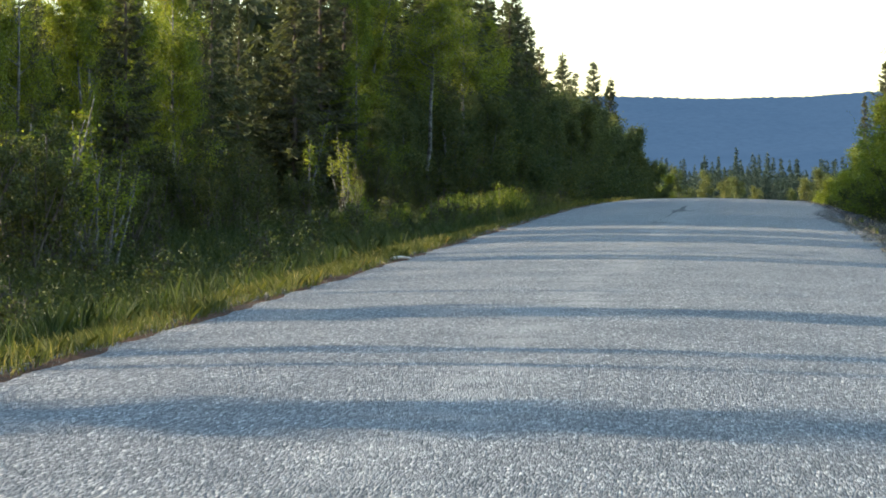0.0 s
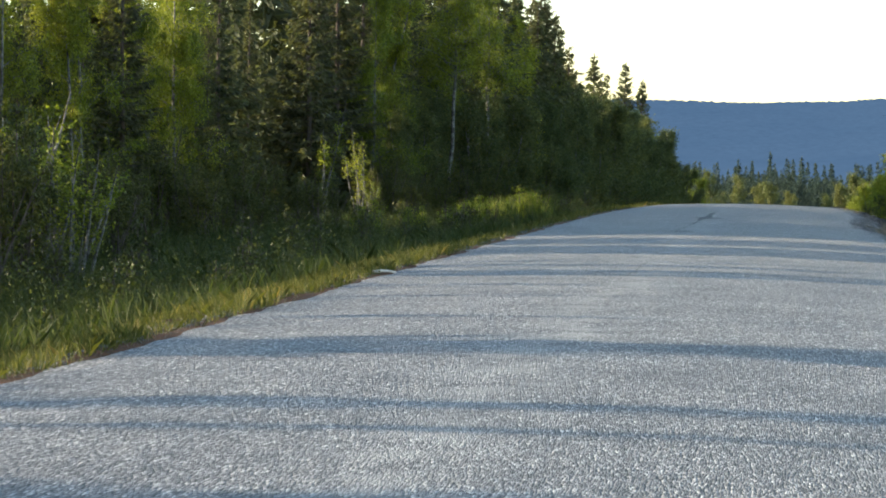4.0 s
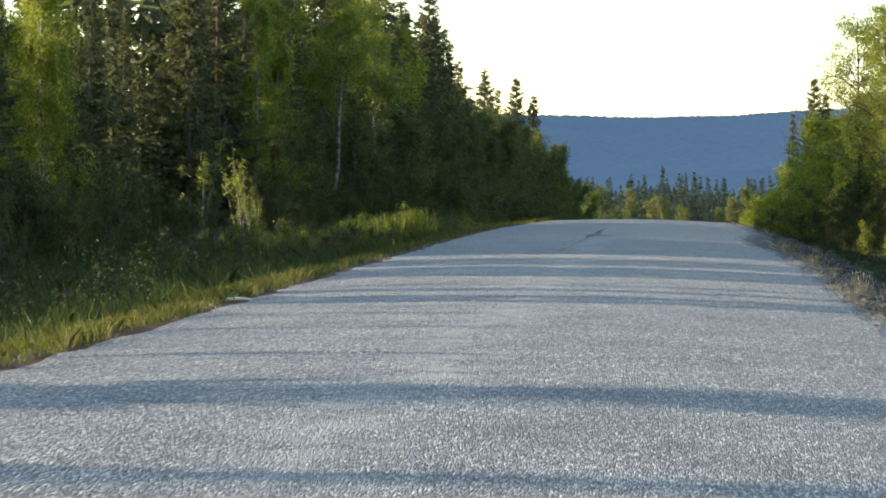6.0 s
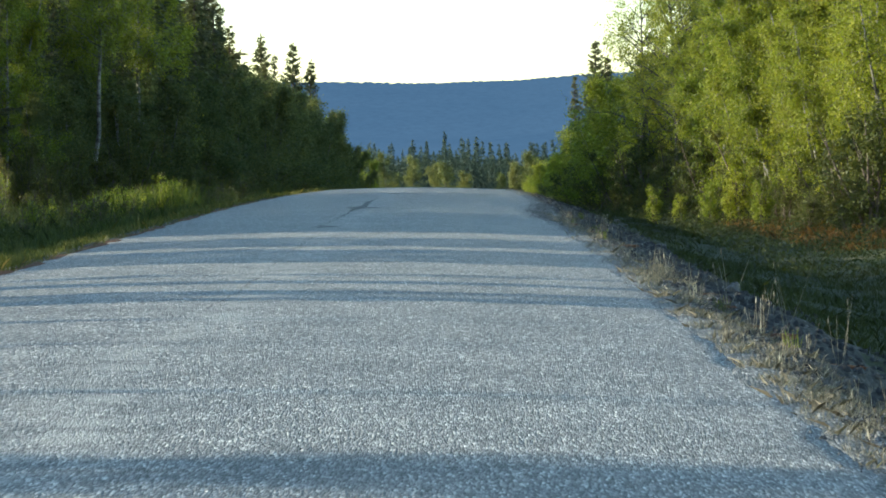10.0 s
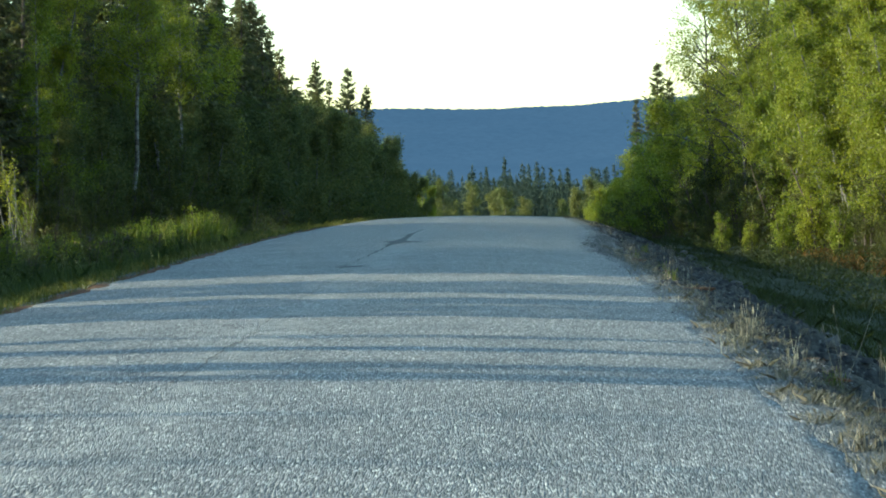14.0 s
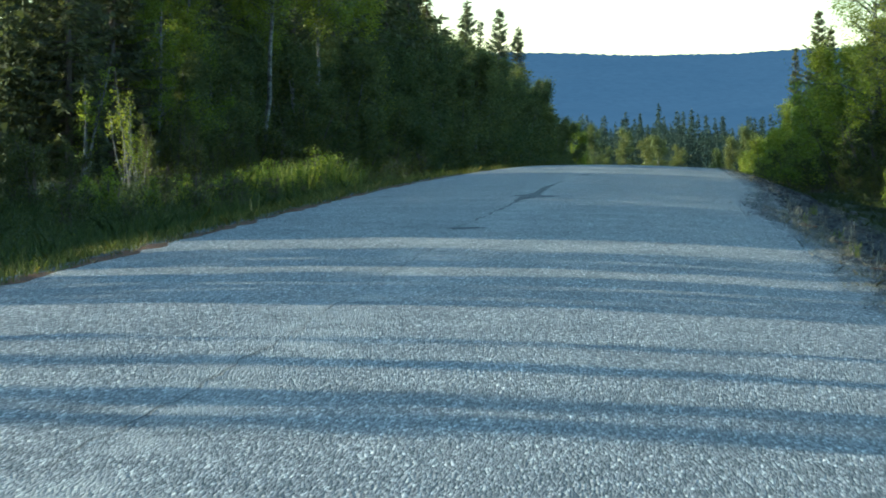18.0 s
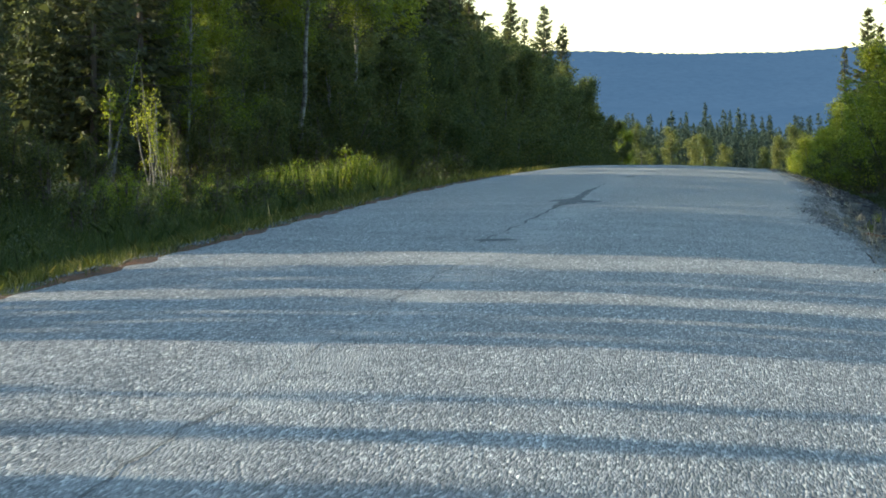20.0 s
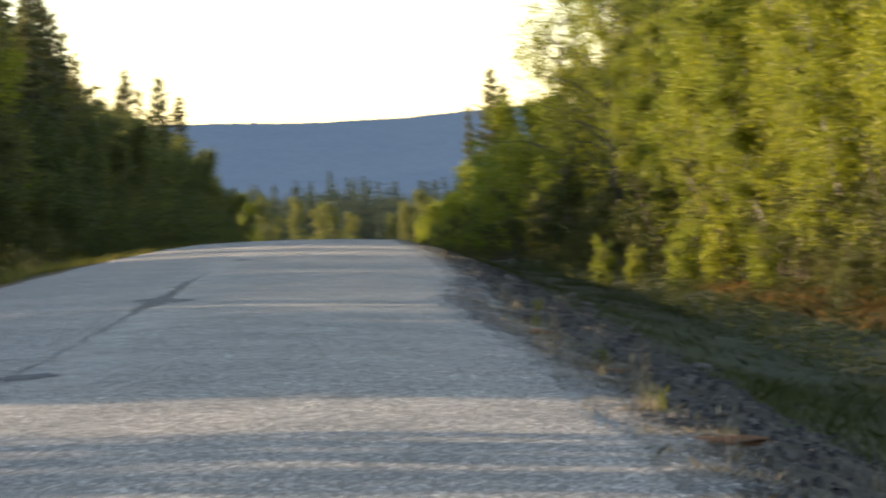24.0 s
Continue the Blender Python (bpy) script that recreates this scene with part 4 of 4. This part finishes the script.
TUFTS = [tuft_mesh(51, 16, (0.10, 0.34), 0.10), tuft_mesh(52, 11, (0.15, 0.42), 0.08), tuft_mesh(53, 22, (0.05, 0.16), 0.12), tuft_mesh(54, 4, (0.4, 0.62), 0.03), tuft_mesh(55, 40, (0.06, 0.2), 0.09, TALL_GRASS)]


def tuft(x, y, kind, size=1.0, label="tuft of bleached dry grass stalks on the gravel shoulder"):
    ob = tagged(new("grass_tuft", TUFTS[kind]), label, "grass tuft", "dry grass tufts")
    ob.matrix_basis = pose(x, y, at_ground(x, y, 0.0), 0, 0, pick.uniform(0, 360)) @ Matrix.Diagonal((size, size, size, 1))


for x, y, kind in [(1.62, 35.4, 0), (1.75, 36.2, 1), (1.95, 34.6, 0), (1.9, 44.7, 1), (1.75, 40.2, 0), (2.1, 33.2, 3), (2.35, 31.4, 3), (2.5, 29.6, 3), (2.1, 31.0, 1),
                   (1.85, 37.4, 1), (2.0, 38.3, 0), (1.7, 29.0, 2), (1.8, 27.2, 2), (1.9, 48.5, 1), (1.6, 52.0, 0), (1.9, 56.5, 1), (2.0, 25.5, 2)]:
    tuft(x - 0.02, y, kind, 0.9, "tall thin dry stalks standing on the gravel shoulder" if kind == 3 else "tuft of bleached dry grass stalks on the gravel shoulder")
for x, y in [(2.05, 33.4), (1.85, 47.5), (2.1, 29.2), (2.0, 52.5), (1.9, 58.0), (2.2, 62.0)]:
    tuft(x, y, 4, pick.uniform(0.6, 0.9), "small tuft of fresh yellow-green grass on the gravel shoulder")
for k in range(18):  # sparse stalks on the slope
    tuft(pick.uniform(2.2, 3.1), pick.uniform(24, 70), pick.choice((1, 2, 2)), pick.uniform(0.5, 0.9), "sparse dry stalks on the stony slope of the ditch")
for k in range(26):
    y = pick.uniform(18, 75)
    tuft(pick.uniform(1.65, 2.15), y, pick.choice((0, 2, 2)), pick.uniform(0.4, 0.8))


def lump_mesh(name, seed, mat, flat, detail=2, rough=0.25):
    """A stone or cushion: an uneven ball, flattened, with blunt corners."""
    bm = bmesh.new()
    bmesh.ops.create_icosphere(bm, subdivisions=detail, radius=1.0)
    shift = Vector((seed * 3.1, seed * 1.7, seed * 0.9))
    for v in bm.verts:
        k = 1.0 + rough * noise.noise(v.co * 1.3 + shift) + 0.5 * rough * noise.noise(v.co * 3.1 + shift)
        v.co = Vector((v.co.x * k * 1.15, v.co.y * k * 0.9, max(-0.35, v.co.z * k) * flat))
    me = bpy.data.meshes.new(name)
    bm.to_mesh(me)
    bm.free()
    me.materials.append(mat)
    return me


STONES = [lump_mesh("stone", s, STONE, 0.65, 2, 0.55) for s in (1, 2, 3, 4)]
CUSHIONS = [lump_mesh("moss_cushion", s, DRY_SOIL, 0.28, 3, 0.6) for s in (6, 7, 8)]
for k in range(150):
    y = pick.uniform(22, 80)
    x = pick.uniform(2.2, 3.6) if k % 3 else pick.uniform(1.75, 2.3)
    r = pick.uniform(0.015, 0.045) if k % 10 or y < 32 or x < 2.5 else pick.uniform(0.07, 0.11)
    ob = tagged(new("stone", pick.choice(STONES)), "grey angular stone on the gravel shoulder" if x < 2.6 else "grey stone on the slope of the ditch", "stone", "shoulder stones")
    ob.matrix_basis = pose(x, y, at_ground(x, y, -0.2 * r), pick.uniform(-12, 12), pick.uniform(-12, 12), pick.uniform(0, 360)) @ Matrix.Diagonal((r, r, r, 1))
for x, y, r in [(2.15, 32.6, 0.09), (2.2, 31.2, 0.11), (2.1, 29.8, 0.08), (2.25, 28.4, 0.10), (2.1, 34.0, 0.07), (2.15, 36.0, 0.08), (-4.85, 24.8, 0.08), (-4.8, 26.5, 0.07),
                (1.85, 51.0, 0.10), (1.8, 57.0, 0.12), (2.0, 46.0, 0.12)]:
    ob = tagged(new("moss_cushion", pick.choice(CUSHIONS)), "rusty brown moss cushion on the gravel shoulder", "moss", "moss cushions")
    ob.matrix_basis = pose(x, y, at_ground(x, y, 0.0), 0, 0, pick.uniform(0, 360)) @ Matrix.Diagonal((r * 1.2, r * 2.0, r * 0.9, 1))


def build_pebbles():
    """Loose chips strewn along both rims of the asphalt."""
    rng = np.random.default_rng(91)
    n = 26000
    y = 14 + rng.uniform(0, 1, n) ** 1.3 * 66
    left, right = road_edges(y)
    sunny = rng.random(n) < 0.2
    spread = rng.normal(0.20, 0.14, n)
    x = np.where(sunny, left - 0.02 - np.abs(rng.normal(0, 0.08, n)), right + spread)
    on_road = (x < right) & ~sunny
    z = np.where(on_road, road_z(x, y), ground_z(x, y))
    r = rng.uniform(0.005, 0.018, n) * np.where(rng.random(n) < 0.06, 2.0, 1.0)
    a = rng.uniform(0, 6.28, n)
    c, s = np.cos(a) * r, np.sin(a) * r
    k = rng.uniform(0.5, 1.0, (4, n))
    verts = np.stack([np.stack([x + c * k[0], y + s * k[0], z], 1), np.stack([x - s * k[1], y + c * k[1], z], 1), np.stack([x - c * k[2], y - s * k[2], z], 1),
                      np.stack([x + s * k[3], y - c * k[3], z], 1), np.stack([x + 0.2 * c, y, z + r * 0.8], 1)], 1).reshape(-1, 3)
    i = np.arange(n)[:, None] * 5
    faces = np.concatenate([i + np.array([[p, q, 4]]) for p, q in ((0, 1), (1, 2), (2, 3), (3, 0))])
    return tagged(new("loose_gravel", fill("loose_gravel", verts, faces, RUBBLE)), "loose grey gravel strewn along the asphalt's rim", "gravel", kind="stuff")


build_pebbles()


def build_rubble():
    """Broken stones lying on the slope of the ditch, their colour darkened to hold its shade."""
    rng = np.random.default_rng(92)
    n = 4200
    y = 16 + rng.uniform(0, 1, n) ** 1.2 * 74
    x = rng.normal(2.55, 0.5, n)
    keep = x > 1.85
    x, y = x[keep], y[keep]
    n = len(x)
    z = ground_z(x, y) - 0.01
    r = rng.uniform(0.012, 0.05, n)
    a = rng.uniform(0, 6.28, n)
    ring = [np.stack([x + np.cos(a + k * 1.257) * r * rng.uniform(0.7, 1.2, n), y + np.sin(a + k * 1.257) * r * rng.uniform(0.7, 1.2, n), z], 1) for k in range(5)]
    top = [p + np.stack([(x - p[:, 0]) * 0.45, (y - p[:, 1]) * 0.45, r * rng.uniform(0.5, 1.0, n)], 1) for p in ring]
    verts = np.stack(ring + top, 1).reshape(-1, 3)
    i = np.arange(n)[:, None] * 10
    faces = [i + np.array([[k, (k + 1) % 5, 5 + (k + 1) % 5, 5 + k]]) for k in range(5)]
    faces.append(i + np.array([[5, 6, 7, 8]]))
    return tagged(new("ditch_rubble", fill("ditch_rubble", verts, np.concatenate(faces), SHADED_STONE)), "broken stones on the ditch slope, painted dark for shade", "rubble", kind="stuff")


build_rubble()


def ribbon(name, label, y0, y1, mid, half, seed, step=0.08, mat=PATCH):
    """A ragged dark seam or stain on the road: its middle line and half width are functions of y."""
    rng = np.random.default_rng(seed)
    ys = np.arange(y0, y1, step)
    fade = np.clip(np.minimum(ys - y0, y1 - ys) / 0.3, 0.15, 1)
    w1 = half(ys) * fade * rng.uniform(0.6, 1.3, len(ys))
    w2 = half(ys) * fade * rng.uniform(0.6, 1.3, len(ys))
    m = mid(ys)
    x = np.stack([m - w1, m, m + w2], 1)
    y = np.repeat(ys[:, None], 3, 1)
    me = fill(name, np.stack([x, y, road_z(x, y) + 0.004], -1).reshape(-1, 3), grid_faces(3, len(ys)), mat, smooth=True)
    return tagged(new(name, me), label, "road repair", kind="structure")


def seam_line(y):
    return -1.84 + 0.03 * np.sin(0.4 * y) + 0.015 * np.sin(1.9 * y + 1) + 0.012 * np.sin(5.3 * y) + 0.008 * np.sin(11.7 * y + 2)


ribbon("road_crack", "thin dark crack along the middle of the road", 31.0, 49.4, seam_line, lambda y: 0.003 + 0.002 * np.clip(np.sin(2.7 * y) * np.sin(0.9 * y + 1), 0, 1) + 0.002 * np.clip(np.sin(0.6 * y), 0, 1), 61, mat=SEAM)
ribbon("road_patch", "dark bitumen patch on the seam of the road", 55.0, 72.0, lambda y: np.interp(y + 0.5, [54, 57.4, 60, 62.6, 66.5, 72]
       , [-1.95, -1.88, -1.88, -1.79, -1.83, -1.79]) + 0.012 * np.sin(4.1 * y), lambda y: 0.012 + 0.11 * np.exp(-((y - 61.3) / 1.8) ** 2) + 0.05 * np.exp(-((y - 65.5) / 2.4) ** 2), 62, 0.12)
ribbon("road_patch", "dark bitumen patch across the middle of the road", 60.8, 62.2, lambda y: -1.78 - 0.25 * (y - 61.5), lambda y: 0.36 * np.exp(-((y - 61.5) / 0.45) ** 2), 63, 0.06)
ribbon("road_patch", "dark bitumen patch across the middle of the road", 49.8, 50.6, lambda y: -1.90 + 0.3 * (y - 50.2), lambda y: 0.24 * np.exp(-((y - 50.2) / 0.25) ** 2), 64, 0.05)
ribbon("road_crack", "faint dark seam along the middle of the road", 49.2, 56.5, lambda y: np.interp(y, [49, 53.5, 57], [-2.03, -1.92, -1.88]) + 0.02 * np.sin(3.3 * y), lambda y: 0.004 + 0.012 * np.sin(1.7 * y) ** 2, 66, mat=SEAM)
ribbon("road_patch", "small dark bitumen patch on the road", 78.0, 79.2, lambda y: -1.6 + 0 * y, lambda y: 0.14 + 0 * y, 65)


def build_stick():
    s = np.linspace(0, 1, 9)
    path = np.stack([-0.12 + 0.24 * s, 0.05 * np.sin(3.0 * s), 0.012 + 0.012 * np.sin(3.1 * s)], 1)
    v, f = tube(path, 0.017 * (1 - 0.55 * s) + 0.003, 8)
    knob, g = tube(path[2:5] + [0, 0.015, 0.004], [0.010, 0.014, 0.004], 6)
    ob = new("stick", fill("stick", *merge([(v, f), (knob, g)]), BONE, smooth=True))
    ob.matrix_basis = pose(-4.44, 32.9, max(at_ground(-4.44, 32.9, -0.006), float(road_z(-4.44, 32.9)) + 0.004), 0, 0, 12)
    return tagged(ob, "bleached pale piece of wood beside the asphalt", "stick")


build_stick()


def build_dead_stem():
    h = 3.75 - at_ground(7.45, 160.0)
    s = np.linspace(0, 1, 10)
    path = np.stack([0.05 * np.sin(2 * s), 0.03 * np.sin(5 * s), h * s], 1)
    ob = stand("dead_tree", "bare dark dead stem standing in the birch wood", "dead tree", "")
    ob.matrix_basis = pose(7.45, 160.0, at_ground(7.45, 160.0))
    part("trunk", fill("trunk", *tube(path, 0.045 * (1 - 0.35 * s), 9), SPRUCE_BARK, smooth=True), ob)
    snag = tube(np.array([[0.04, 0, h * 0.7], [0.25, 0.1, h * 0.76], [0.4, 0.12, h * 0.8]]), [0.03, 0.02, 0.006], 5)
    part("broken_branch", fill("broken_branch", *snag, SPRUCE_BARK, smooth=True), ob)


build_dead_stem()
